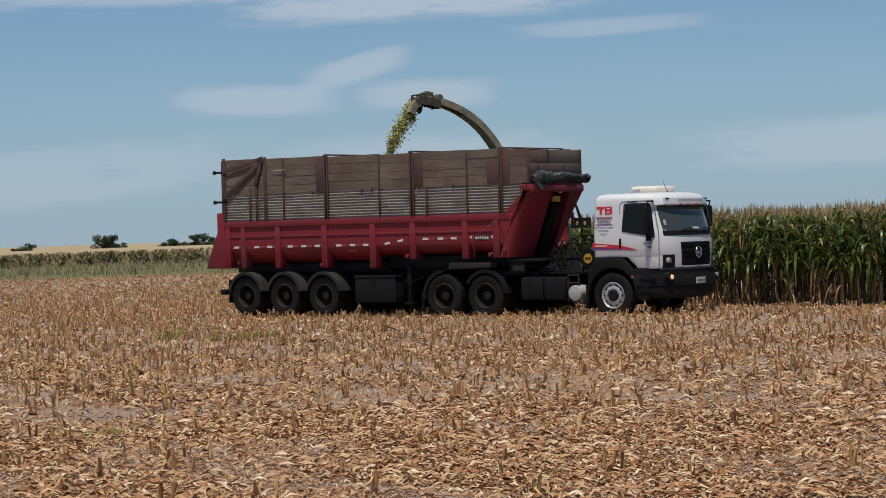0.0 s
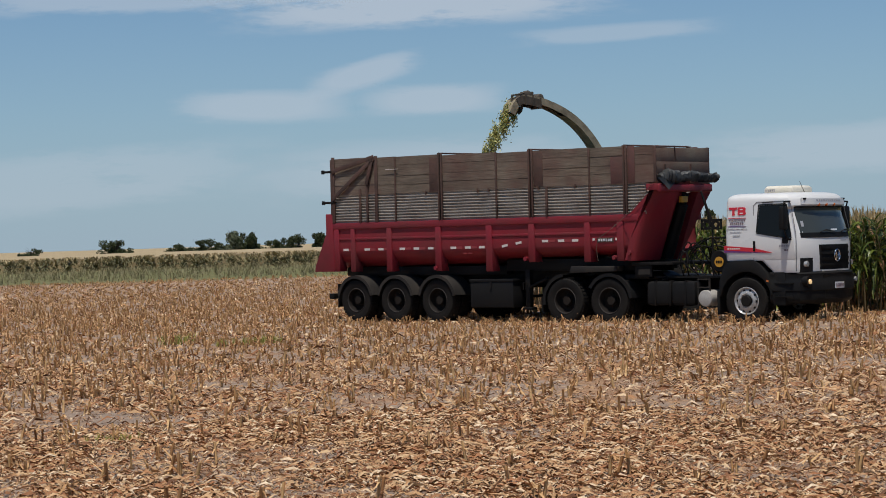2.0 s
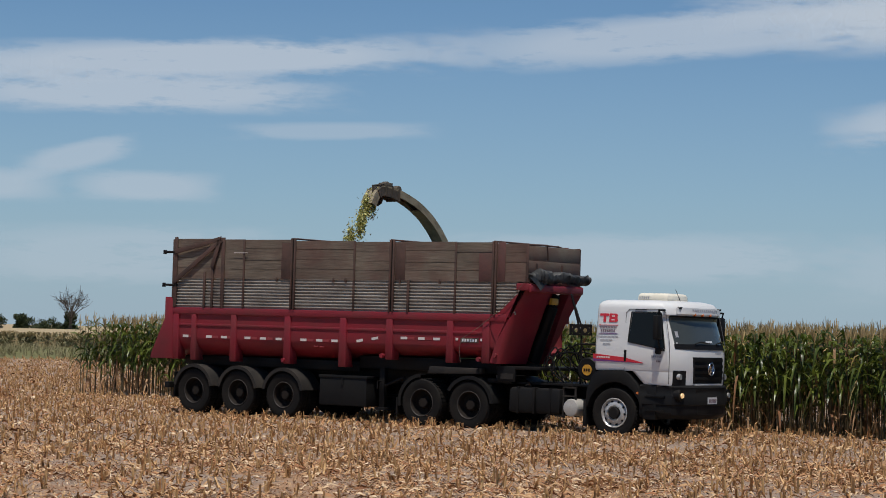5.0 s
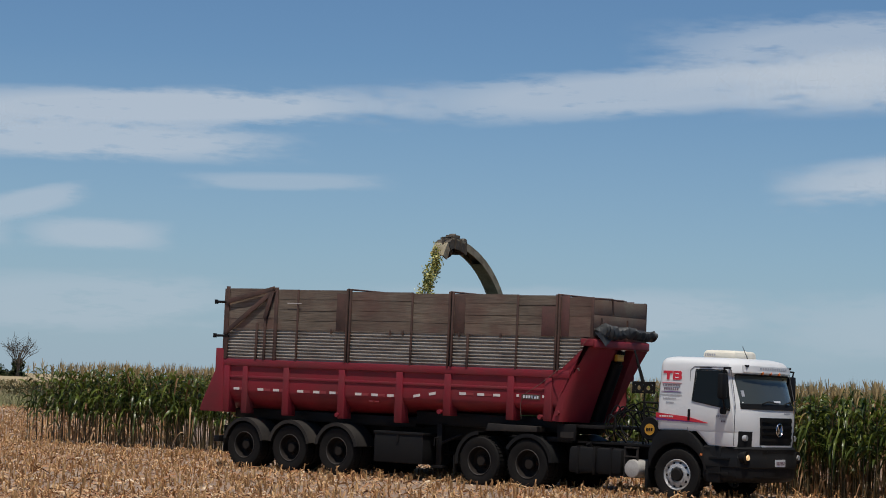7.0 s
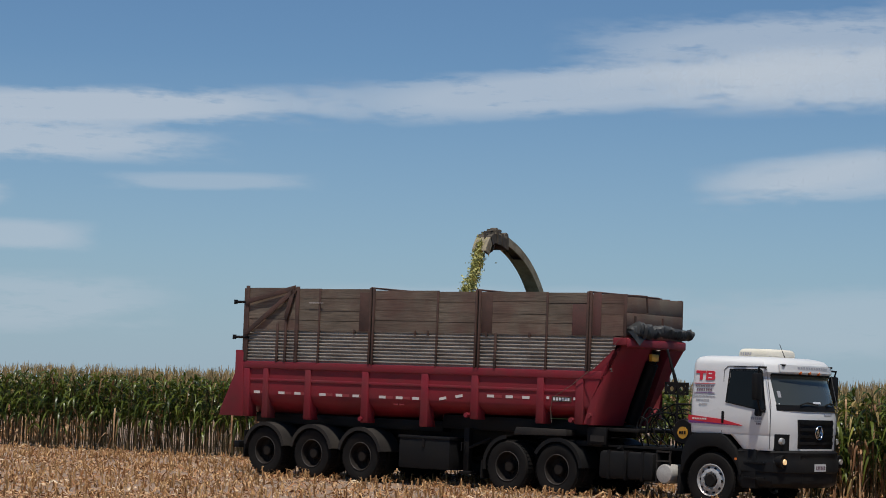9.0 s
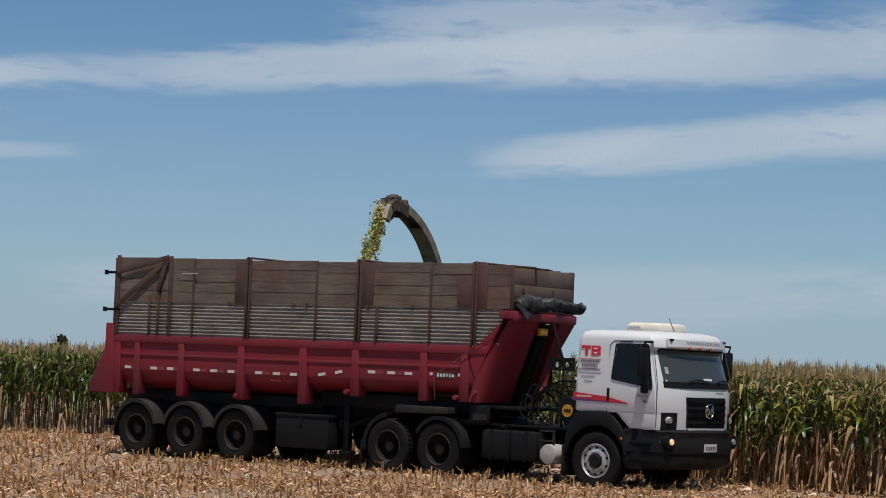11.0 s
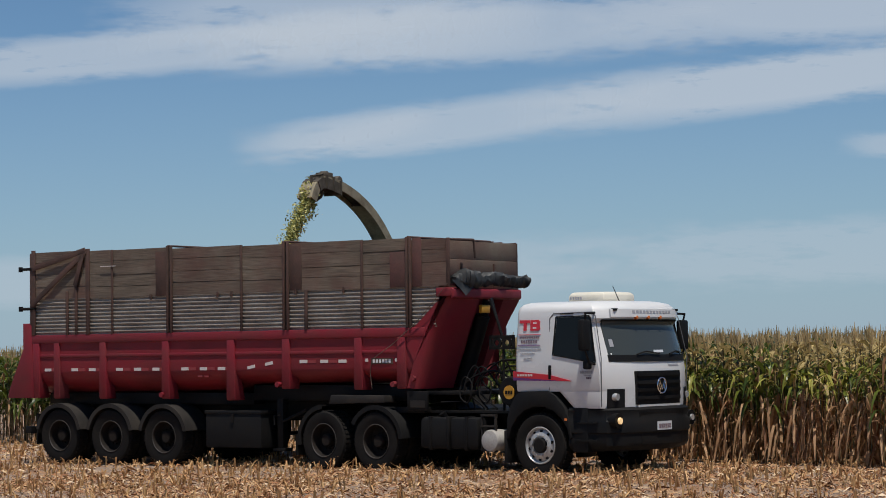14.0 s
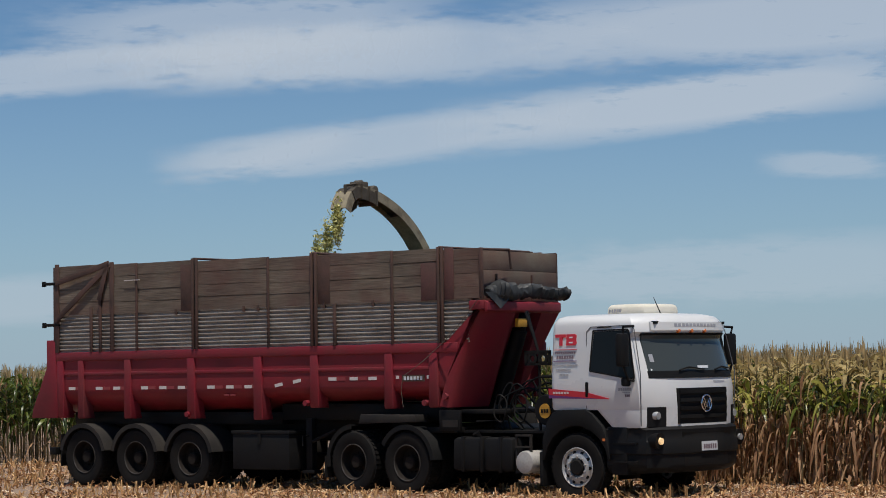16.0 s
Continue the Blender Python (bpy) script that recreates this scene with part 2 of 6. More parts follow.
def ground_mat():
    m = Mat("stubble_soil", 0.95, 0.0, Specular_IOR_Level=0.1)
    co = m.coords("Object")
    fine = m.mix(0.5, m.noise(7.0, 8.0, None, "Object", 0.7), m.noise(38.0, 5.0, None, "Object", 0.7))
    patch = m.noise(0.55, 5.0)
    broad = m.noise(0.05, 3.0)
    straw = m.ramp(fine, [(0.30, (0.10, 0.055, 0.033)), (0.44, (0.23, 0.132, 0.075)), (0.56, (0.37, 0.235, 0.145)), (0.70, (0.52, 0.37, 0.24))])
    soil = m.ramp(fine, [(0.34, (0.13, 0.092, 0.070)), (0.5, (0.27, 0.205, 0.160)), (0.66, (0.42, 0.335, 0.270))])
    c = m.mix(m.ramp(patch, [(0.37, 0.0), (0.50, 1.0)]), straw, soil)
    c = m.mix(0.6, c, m.ramp(broad, [(0.3, (0.85, 0.80, 0.76)), (0.7, (1.08, 1.05, 1.0))]), "MULTIPLY")
    # the green verge starts along a line past the stubble, the far tan field past that
    sep = m.node("ShaderNodeSeparateXYZ")
    m.link(co, sep.inputs[0])
    add = m.node("ShaderNodeMath", operation="MULTIPLY_ADD")
    m.link(sep.outputs[0], add.inputs[0])
    add.inputs[1].default_value = 0.18
    m.link(sep.outputs[1], add.inputs[2])
    wob = m.node("ShaderNodeMath", operation="MULTIPLY_ADD")
    m.link(m.noise(0.09, 4.0), wob.inputs[0])
    wob.inputs[1].default_value = 16.0
    m.link(add.outputs[0], wob.inputs[2])
    grass = m.ramp(m.noise(1.4, 6.0), [(0.3, (0.085, 0.090, 0.034)), (0.55, (0.150, 0.143, 0.062)), (0.75, (0.24, 0.205, 0.112))])
    edge = m.node("ShaderNodeMapRange")
    m.link(wob.outputs[0], edge.inputs[0])
    edge.inputs[1].default_value, edge.inputs[2].default_value = 158.0, 164.0
    c = m.mix(edge.outputs[0], c, grass)
    return m.colour(c).bump(fine, 0.6, 0.03).m


GROUND = ground_mat()


def far_crop_mat():
    m = Mat("far_crop_top", 0.9)
    return m.colour(m.ramp(m.noise(0.5, 6.0), [(0.3, (0.27, 0.20, 0.105)), (0.7, (0.42, 0.325, 0.185))])).m


# ---------------------------------------------------------------- mesh helpers
class Geo:
    """Vertices and faces of one part, gathered piece by piece."""

    def __init__(self):
        self.v, self.f, self.k = [], [], []

    def add(self, verts, faces, k=0):
        n = len(self.v)
        self.v += [tuple(p) for p in verts]
        self.f += [tuple(n + i for i in f) for f in faces]
        self.k += [k] * len(faces)
        return self

    def box(self, x0, x1, y0, y1, z0, z1, k=0):
        vs = [(x, y, z) for x in (x0, x1) for y in (y0, y1) for z in (z0, z1)]
        return self.add(vs, [(0, 1, 3, 2), (4, 6, 7, 5), (0, 4, 5, 1), (2, 3, 7, 6), (0, 2, 6, 4), (1, 5, 7, 3)], k)

    def prism(self, pts, y0, y1, k=0):
        """An outline in x, z carried along y."""
        n = len(pts)
        vs = [(x, y0, z) for x, z in pts] + [(x, y1, z) for x, z in pts]
        fs = [tuple(range(n - 1, -1, -1)), tuple(range(n, 2 * n))] + [(i, (i + 1) % n, n + (i + 1) % n, n + i) for i in range(n)]
        return self.add(vs, fs, k)

    def tube(self, path, r, sides=10, cap=True, k=0):
        path = [Vector(p) for p in path]
        rs = r if isinstance(r, (list, tuple)) else [r] * len(path)
        vs, prev = [], None
        for i, p in enumerate(path):
            d = (path[min(i + 1, len(path) - 1)] - path[max(i - 1, 0)]).normalized()
            if prev is None:
                prev = d.orthogonal().normalized()
            u = (prev - d * prev.dot(d)).normalized()
            prev, w = u, d.cross(u)
            vs += [p + rs[i] * (math.cos(2 * math.pi * j / sides) * u + math.sin(2 * math.pi * j / sides) * w) for j in range(sides)]
        fs = [(i * sides + j, i * sides + (j + 1) % sides, (i + 1) * sides + (j + 1) % sides, (i + 1) * sides + j)
              for i in range(len(path) - 1) for j in range(sides)]
        if cap:
            fs += [tuple(range(sides - 1, -1, -1)), tuple((len(path) - 1) * sides + j for j in range(sides))]
        return self.add(vs, fs, k)

    def lathe(self, profile, sides=28, y_axis=True, centre=(0, 0, 0), k=0):
        """Radius and offset pairs turned about the y axis."""
        cx, cy, cz = centre
        vs = [(cx + r * math.cos(2 * math.pi * j / sides), cy + o, cz + r * math.sin(2 * math.pi * j / sides)) for r, o in profile for j in range(sides)]
        fs = [(i * sides + j, i * sides + (j + 1) % sides, (i + 1) * sides + (j + 1) % sides, (i + 1) * sides + j)
              for i in range(len(profile) - 1) for j in range(sides)]
        return self.add(vs, fs, k)

    def loft(self, rings, closed=True, cap=False, k=0):
        n = len(rings[0])
        vs = [p for r in rings for p in r]
        last = n if closed else n - 1
        fs = [(i * n + j, i * n + (j + 1) % n, (i + 1) * n + (j + 1) % n, (i + 1) * n + j) for i in range(len(rings) - 1) for j in range(last)]
        if cap:
            fs += [tuple(range(n - 1, -1, -1)), tuple((len(rings) - 1) * n + j for j in range(n))]
        return self.add(vs, fs, k)

    def mesh(self, name, mats, bevel=0.0, angle=35.0):
        me = bpy.data.meshes.new(name)
        me.from_pydata(self.v, [], self.f)
        bm = bmesh.new()
        bm.from_mesh(me)
        for face, k in zip(bm.faces, self.k):
            face.material_index = k
        bmesh.ops.recalc_face_normals(bm, faces=bm.faces)
        rounded = None
        if bevel:
            rounded = bmesh.ops.bevel(bm, geom=[e for e in bm.edges if e.is_manifold and e.calc_face_angle(0) > radians(30)], offset=bevel, segments=2,
                            profile=0.5, affect="EDGES", clamp_overlap=True)["faces"]
        flat = rounded is not None and len(self.f) <= 40
        for face in bm.faces:
            face.smooth = not flat
        for face in rounded or ():
            face.smooth = True
        bm.to_mesh(me)
        bm.free()
        for m in (mats if isinstance(mats, (list, tuple)) else [mats]):
            me.materials.append(m)
        me.set_sharp_from_angle(angle=radians(angle))
        return me


def part(name, geo, material, parent, label="", bevel=0.0, at=None):
    ob = new(name, geo if isinstance(geo, bpy.types.Mesh) else geo.mesh(name, material, bevel))
    ob.parent = parent
    if at is not None:
        ob.matrix_basis = at
    return tagged(ob, label) if label else ob


def thing(name, label, category, group="", at=None):
    ob = new(name)
    ob.empty_display_size = 0.3
    if at is not None:
        ob.matrix_basis = at
    return tagged(ob, label, category, group)


def bulk(name, verts, quads, slots, mats, smooth=True):
    """One large mesh from arrays: vertices, quads and their material slots."""
    me = bpy.data.meshes.new(name)
    nv, nq = len(verts), len(quads)
    me.vertices.add(nv)
    me.vertices.foreach_set("co", np.asarray(verts, np.float32).ravel())
    me.loops.add(nq * 4)
    me.loops.foreach_set("vertex_index", np.asarray(quads, np.int32).ravel())
    me.polygons.add(nq)
    me.polygons.foreach_set("loop_start", np.arange(nq, dtype=np.int32) * 4)
    me.polygons.foreach_set("material_index", np.asarray(slots, np.int32))
    me.polygons.foreach_set("use_smooth", np.full(nq, smooth))
    for m in mats:
        me.materials.append(m)
    me.update(calc_edges=True)
    me.validate()
    return me


def gather(pieces):
    """Join (verts, quads, slots) arrays into one."""
    vs, qs, ks, n = [], [], [], 0
    for v, q, k in pieces:
        vs.append(v), qs.append(q + n), ks.append(k)
        n += len(v)
    return np.concatenate(vs), np.concatenate(qs), np.concatenate(ks)


def scatter(variants, which, xy, turn, size, z=None):
    """Copies of the variants' arrays set on the ground, turned and sized one by one."""
    out = []
    z = np.zeros(len(xy)) if z is None else z
    for k, (v, q, s) in enumerate(variants):
        sel = np.where(which == k)[0]
        if not len(sel):
            continue
        c, sn, sz = np.cos(turn[sel])[:, None], np.sin(turn[sel])[:, None], size[sel][:, None]
        x = (v[:, 0] * c - v[:, 1] * sn) * sz + xy[sel, 0][:, None]
        y = (v[:, 0] * sn + v[:, 1] * c) * sz + xy[sel, 1][:, None]
        w = v[:, 2] * sz + z[sel][:, None]
        vs = np.stack([x, y, w], -1).reshape(-1, 3)
        qs = (q[None] + (np.arange(len(sel)) * len(v))[:, None, None]).reshape(-1, 4)
        out.append((vs, qs, np.tile(s, len(sel))))
    return gather(out)

# ---------------------------------------------------------------- ground, field edge and crops
rng = np.random.default_rng(7)


def build_ground():
    g = Geo()
    xs = [-4500, -600, -120, -60, -20, 0, 20, 40, 70, 160, 600, 4500]
    ys = [-4500, -300, 0, 15, 30, 45, 60, 80, 120, 170, 300, 700, 4500]
    vs = [(x, y, 0.0) for y in ys for x in xs]
    n = len(xs)
    g.add(vs, [(j * n + i, j * n + i + 1, (j + 1) * n + i + 1, (j + 1) * n + i) for j in range(len(ys) - 1) for i in range(n - 1)])
    tagged(new("ground", g.mesh("ground", GROUND)), "harvested maize field of dry straw and pale soil", "ground", kind="structure")


# front edge of the standing maize, beside the rig's way
EDGE = np.array([(-3.2, 64.3), (4.0, 57.5), (8.6, 53.0), (12.5, 49.0), (15.4, 45.0), (17.4, 40.7), (18.9, 36.3), (20.1, 32.5), (21.0, 29.0), (22.0, 25.0), (22.8, 21.0), (23.4, 17.0)])


def smooth_edge():
    d = np.r_[0, np.cumsum(np.linalg.norm(np.diff(EDGE, axis=0), axis=1))]
    s = np.arange(0, d[-1], 0.1)
    p = np.stack([np.interp(s, d, EDGE[:, 0]), np.interp(s, d, EDGE[:, 1])], -1)
    k = np.ones(41) / 41
    q = np.stack([np.convolve(np.pad(p[:, i], 20, mode="reflect", reflect_type="odd"), k, "valid") for i in (0, 1)], -1)
    tan = np.gradient(q, axis=0)
    tan /= np.linalg.norm(tan, axis=1)[:, None]
    return s, q, np.stack([-tan[:, 1], tan[:, 0]], -1)


ES, EP, EN = smooth_edge()


def leaf_strip(path, widths, side):
    """A thin blade along a path, folded a little at its midrib."""
    path = np.asarray(path, float)
    side = np.asarray(side, float)
    v, w = [], np.asarray(widths)[:, None]
    a, b = path + side * w, path - side * w
    mid = path - np.array([0, 0, 0.25]) * w
    v = np.concatenate([a, mid, b])
    n = len(path)
    q = [(i, i + 1, n + i + 1, n + i) for i in range(n - 1)] + [(n + i, n + i + 1, 2 * n + i + 1, 2 * n + i) for i in range(n - 1)]
    return v, np.array(q)


def prism_stalk(path, radii, sides=5):
    vs = []
    for p, r in zip(path, radii):
        for j in range(sides):
            a = 2 * math.pi * j / sides
            vs.append((p[0] + r * math.cos(a), p[1] + r * math.sin(a), p[2]))
    q = [(i * sides + j, i * sides + (j + 1) % sides, (i + 1) * sides + (j + 1) % sides, (i + 1) * sides + j) for i in range(len(path) - 1) for j in range(sides)]
    return np.array(vs), np.array(q)


def corn_plant(r, dry, tall=1.0, low=0.0):
    """Slots: 0 stalk, 1 green leaf, 2 dry leaf, 3 tassel, 4 yellowing leaf, 5 tan leaf. Leaves below the share low are left off."""
    h = tall * r.uniform(1.96, 2.14)
    lean = r.normal(0, 0.05, 2)
    if r.random() < 0.12:
        lean = r.normal(0, 0.22, 2)
    at = lambda z: np.array([lean[0] * (z / h) ** 1.4, lean[1] * (z / h) ** 1.4, z])
    out = []
    v, q = prism_stalk([at(z) for z in (0, 0.5, 1.1, h)], (0.014, 0.013, 0.011, 0.006), 4)
    out.append((v, q, np.zeros(len(q), int)))
    a0 = r.uniform(0, 6.28)
    n = 19
    for i in range(n):
        z = 0.16 + (h - 0.20) * (i + 0.5 * r.random()) / n
        rel = z / h
        if rel < low:
            continue
        a = a0 + math.pi * i + r.normal(0, 0.5)
        d = np.array([math.cos(a), math.sin(a), 0])
        if dry < 0.5 and rel < 0.42 and r.random() < 0.85:
            continue
        is_dry = r.random() < (1.1 * dry if rel < 0.25 + 0.35 * dry else 0.16 * dry) or rel < 0.2
        length = (0.42 + 0.34 * math.sin(math.pi * min(1, rel * 1.02))) * r.uniform(0.8, 1.15)
        w = 0.033 * r.uniform(0.75, 1.3)
        rise = r.uniform(0.7, 1.15) * (0.6 + 0.5 * rel)
        droop = r.uniform(0.7, 1.5)
        slot = 1
        if is_dry:
            slot, rise, droop, w, length = 2, rise * 0.45, droop * 1.7, w * 0.72, length * r.uniform(0.6, 0.95)
        elif dry > 0.5:
            slot = 5 if rel > 0.80 or r.random() < 0.2 else (4 if r.random() < 0.5 else 1)
        ts = np.linspace(0, 1, 5)
        path = np.stack([at(z) + d * length * (t - 0.16 * droop * t * t) * 0.80 + np.array([0, 0, length * (rise * t - droop * t * t)]) for t in ts])
        path[:, 2] = np.maximum(path[:, 2], 0.04)
        side = np.cross(d, (0, 0, 1.0)) + np.array([0, 0, r.normal(0, 0.35)])
        v, q = leaf_strip(path, w * np.array([0.5, 1.0, 1.0, 0.7, 0.05]), side)
        out.append((v, q, np.full(len(q), slot)))
    for i in range(6):
        a, t = r.uniform(0, 6.28), at(h)
        d = np.array([math.cos(a), math.sin(a), 0]) * (r.uniform(0.03, 0.09) if i else 0.006)
        l = r.uniform(0.14, 0.22) if i else r.uniform(0.22, 0.30)
        path = [t - (0, 0, 0.08), t + d * 0.7 + (0, 0, l * 0.6), t + d * 1.1 + (0, 0, l)]
        v, q = leaf_strip(path, (0.007, 0.010, 0.003), np.cross((math.cos(a + 1), math.sin(a + 1), 0), (0, 0, 1.0)))
        out.append((v, q, np.full(len(q), 3)))
    if low < 0.3 and r.random() < 0.75:
        a = r.uniform(0, 6.28)
        d, p = np.array([math.cos(a), math.sin(a), 0]), at(0.45 * h)
        v, q = prism_stalk([p, p + d * 0.05 + (0, 0, 0.08), p + d * 0.09 + (0, 0, 0.20), p + d * 0.10 + (0, 0, 0.27)], (0.012, 0.032, 0.028, 0.004))
        out.append((v, q, np.full(len(q), 2 if r.random() < dry + 0.25 else 1)))
    return gather(out)


CORN_MATS = [STALK, LEAF, LEAF_DRY, TASSEL, LEAF_PALE, LEAF_TAN]
GREEN_PLANTS = [corn_plant(np.random.default_rng(100 + i), 0.22) for i in range(6)]
DRY_PLANTS = [corn_plant(np.random.default_rng(200 + i), 0.9, 0.975) for i in range(6)]
GREEN_TOPS = [corn_plant(np.random.default_rng(120 + i), 0.22, 1.0, 0.62) for i in range(6)]
DRY_TOPS = [corn_plant(np.random.default_rng(220 + i), 0.9, 0.975, 0.62) for i in range(6)]


def corn_rows(name, offsets, s0, s1, label, step=0.16, tops=False):
    xy, drier, tall = [], [], []
    for off in offsets:
        s = np.arange(s0, s1, step) + rng.uniform(0, step)
        s = s + rng.normal(0, 0.03, len(s))
        s = s[(s > 0) & (s < ES[-1])]
        i = np.clip((s / 0.1).astype(int), 0, len(ES) - 1)
        xy.append(EP[i] + EN[i] * (off + rng.normal(0, 0.05, len(s)))[:, None])
        tall.append(1.05 - 0.06 * np.clip((s - 28) / 14, 0, 1))
        drier.append(np.clip((s - 29) / 15, 0.04, 0.95))
    xy, drier, tall = np.concatenate(xy), np.concatenate(drier), np.concatenate(tall)
    which = rng.integers(0, 6, len(xy)) + 6 * (rng.random(len(xy)) < drier)
    v, q, k = scatter(GREEN_TOPS + DRY_TOPS if tops else GREEN_PLANTS + DRY_PLANTS, which, xy, rng.uniform(0, 6.28, len(xy)), rng.uniform(0.96, 1.04, len(xy)) * tall)
    return tagged(new(name, bulk(name, v, q, k, CORN_MATS)), label, "maize crop", kind="stuff")


def header_reach(t):
    """How far along the edge the harvester's header has cut."""
    x, y = on_trailer(t, 6.9, 3.4)
    return float(ES[np.argmin((EP[:, 0] + 2.0 * EN[:, 0] - x) ** 2 + (EP[:, 1] + 2.0 * EN[:, 1] - y) ** 2)])


STRIP = [0.35 + 0.7 * i for i in range(6)]
WALL = [4.55 + 0.7 * i for i in range(3)]
DEEP = [6.65 + 0.85 * i for i in range(9)]   # only their tops show
CUT = []   # stretches of the strip that the header takes, with their times


def build_corn():
    corn_rows("standing_maize", WALL, 0.0, ES[-1], "green standing maize with straw tassels along the cut strip")
    corn_rows("deep_maize", DEEP, 0.0, ES[-1], "tan tassels and upper leaves of the maize field behind", 0.25, True)
    start, end, length = header_reach(0.0), header_reach(16.0), 0.75
    ts = np.arange(0, 16.01, 0.1)
    reach = np.maximum.accumulate([header_reach(t) for t in ts])
    s = start + 0.1
    while s < end + 0.2:
        ob = corn_rows("maize_stand", STRIP, s, s + length, "standing green maize that the harvester is about to cut")
        CUT.append((ob, float(np.interp(s, reach, ts))))
        s += length
    corn_rows("uncut_maize", STRIP, s, ES[-1], "tall standing maize, green above and drying brown below")


def litter_piece(r, length, width, curl):
    """A scrap of leaf or husk, bent and twisted, lying loose."""
    bend, twist = r.normal(0, 0.6), r.normal(0, 0.9)
    lift = curl * length * r.uniform(0.4, 1.6)
    path = np.array([(-0.5 * length, 0, 0.006), (0.0, bend * 0.25 * length, 0.010 + lift), (0.5 * length, 0, 0.008 + r.random() * lift)])
    v = []
    for i, w in enumerate((0.55, 1.0, 0.3)):
        t = twist * (i - 1) + r.normal(0, 0.45)
        side = np.array([0.0, math.cos(t), math.sin(t)]) * width * w
        v += [path[i] + side, path[i] - side]
    v = np.array(v)
    v[:, 2] = np.maximum(v[:, 2], 0.003)
    return v, np.array([(0, 2, 3, 1), (2, 4, 5, 3)]), np.zeros(2, int)


def stub_piece(r, lean):
    """A clump of one to three cut stalks with torn sheaths."""
    out = []
    for s in range(r.choice([1, 1, 2, 2, 3])):
        h = r.uniform(0.07, 0.20)
        b = r.normal(0, 0.035, 2) if s else np.zeros(2)
        d = r.normal(0, lean + 0.01, 2) + b
        rad = r.uniform(0.010, 0.016)
        v, q = prism_stalk([(b[0], b[1], -0.02), (d[0], d[1], h)], (rad * 1.1, rad), 4)
        out.append((v, q, np.zeros(len(q), int)))
        out.append((v[4:8], np.array([(0, 1, 2, 3)]), np.zeros(1, int)))
        for _ in range(r.integers(2, 5)):
            a, z, l = r.uniform(0, 6.28), r.uniform(0.02, h), r.uniform(0.05, 0.15)
            dd = np.array([math.cos(a), math.sin(a), 0])
            p0 = np.array((d[0] * z / h, d[1] * z / h, z))
            tip = p0 + dd * l + (0, 0, r.uniform(-0.9, 0.7) * l)
            tip[2] = max(tip[2], 0.006)
            side = np.cross(dd, (0, 0, 1.0)) * r.uniform(0.008, 0.018)
            out.append((np.array([p0 + side, p0 - side, tip - side * 0.5, tip + side * 0.5]), np.array([(0, 1, 2, 3)]), np.zeros(1, int)))
    return gather(out)


def sector(n, r0, r1, a0, a1):
    r = np.sqrt(rng.uniform(r0 * r0, r1 * r1, n))
    a = np.radians(rng.uniform(a0, a1, n))
    return np.stack([r * np.sin(a), r * np.cos(a)], -1)


def in_front(xy, margin=0.0):
    """True where the stubble lies on the camera's side of the standing crop."""
    ok = np.ones(len(xy), bool)
    for c in range(0, len(xy), 4000):
        p = xy[c:c + 4000]
        d = ((p[:, None] - EP[None, ::5]) ** 2).sum(-1)
        i = d.argmin(1) * 5
        side = ((p - EP[i]) * EN[i]).sum(-1)
        along = np.linalg.norm(p - EP[i], axis=1)
        ok[c:c + 4000] = (side < 4.3 + margin) | (i == 0)
    return ok


def build_litter():
    vari = [litter_piece(np.random.default_rng(300 + i), *a) for i, a in enumerate(2 * [(0.07, 0.009, 0.20), (0.11, 0.010, 0.18), (0.17, 0.010, 0.16), (0.045, 0.011, 0.25),
                                                                                 (0.09, 0.006, 0.25), (0.14, 0.017, 0.22), (0.035, 0.008, 0.25), (0.30, 0.008, 0.10)])]
    for name, n, r0, r1, a0, a1, sz in (("straw_litter", 165000, 15.0, 24.0, -13, 24, 0.95), ("straw_litter", 105000, 24.0, 38.0, -13, 42, 1.15),
                                        ("straw_litter", 52000, 38.0, 72.0, -13, 30, 1.7), ("straw_litter", 16000, 72.0, 150.0, -13, 3, 2.4)):
        xy = sector(n, r0, r1, a0, a1)
        # straw gathers in drifts and leaves soil bare between
        u, w = xy[:, 0], xy[:, 1]
        dens = 0.22 * (np.sin(1.9 * u + 0.7 * w) + np.sin(0.8 * u - 1.1 * w + 2.0) + np.sin(3.1 * u + 1.7 * w + 4.0) * 0.6 + np.sin(0.35 * w + 0.9 * u) * 0.8)
        xy = xy[(rng.random(n) < np.maximum(0.24, 0.68 + 1.9 * dens)) & in_front(xy)]
        n = len(xy)
        which = rng.choice(8, n, p=[0.2, 0.16, 0.09, 0.2, 0.12, 0.07, 0.13, 0.03]) + 8 * rng.integers(0, 2, n)
        v, q, k = scatter(vari, which, xy, rng.uniform(0, 6.28, n), sz * rng.uniform(0.45, 1.25, n))
        tagged(new(name, bulk(name, v, q, k, [STRAW])), "dry straw and shredded maize leaves littering the soil", "straw", kind="stuff")


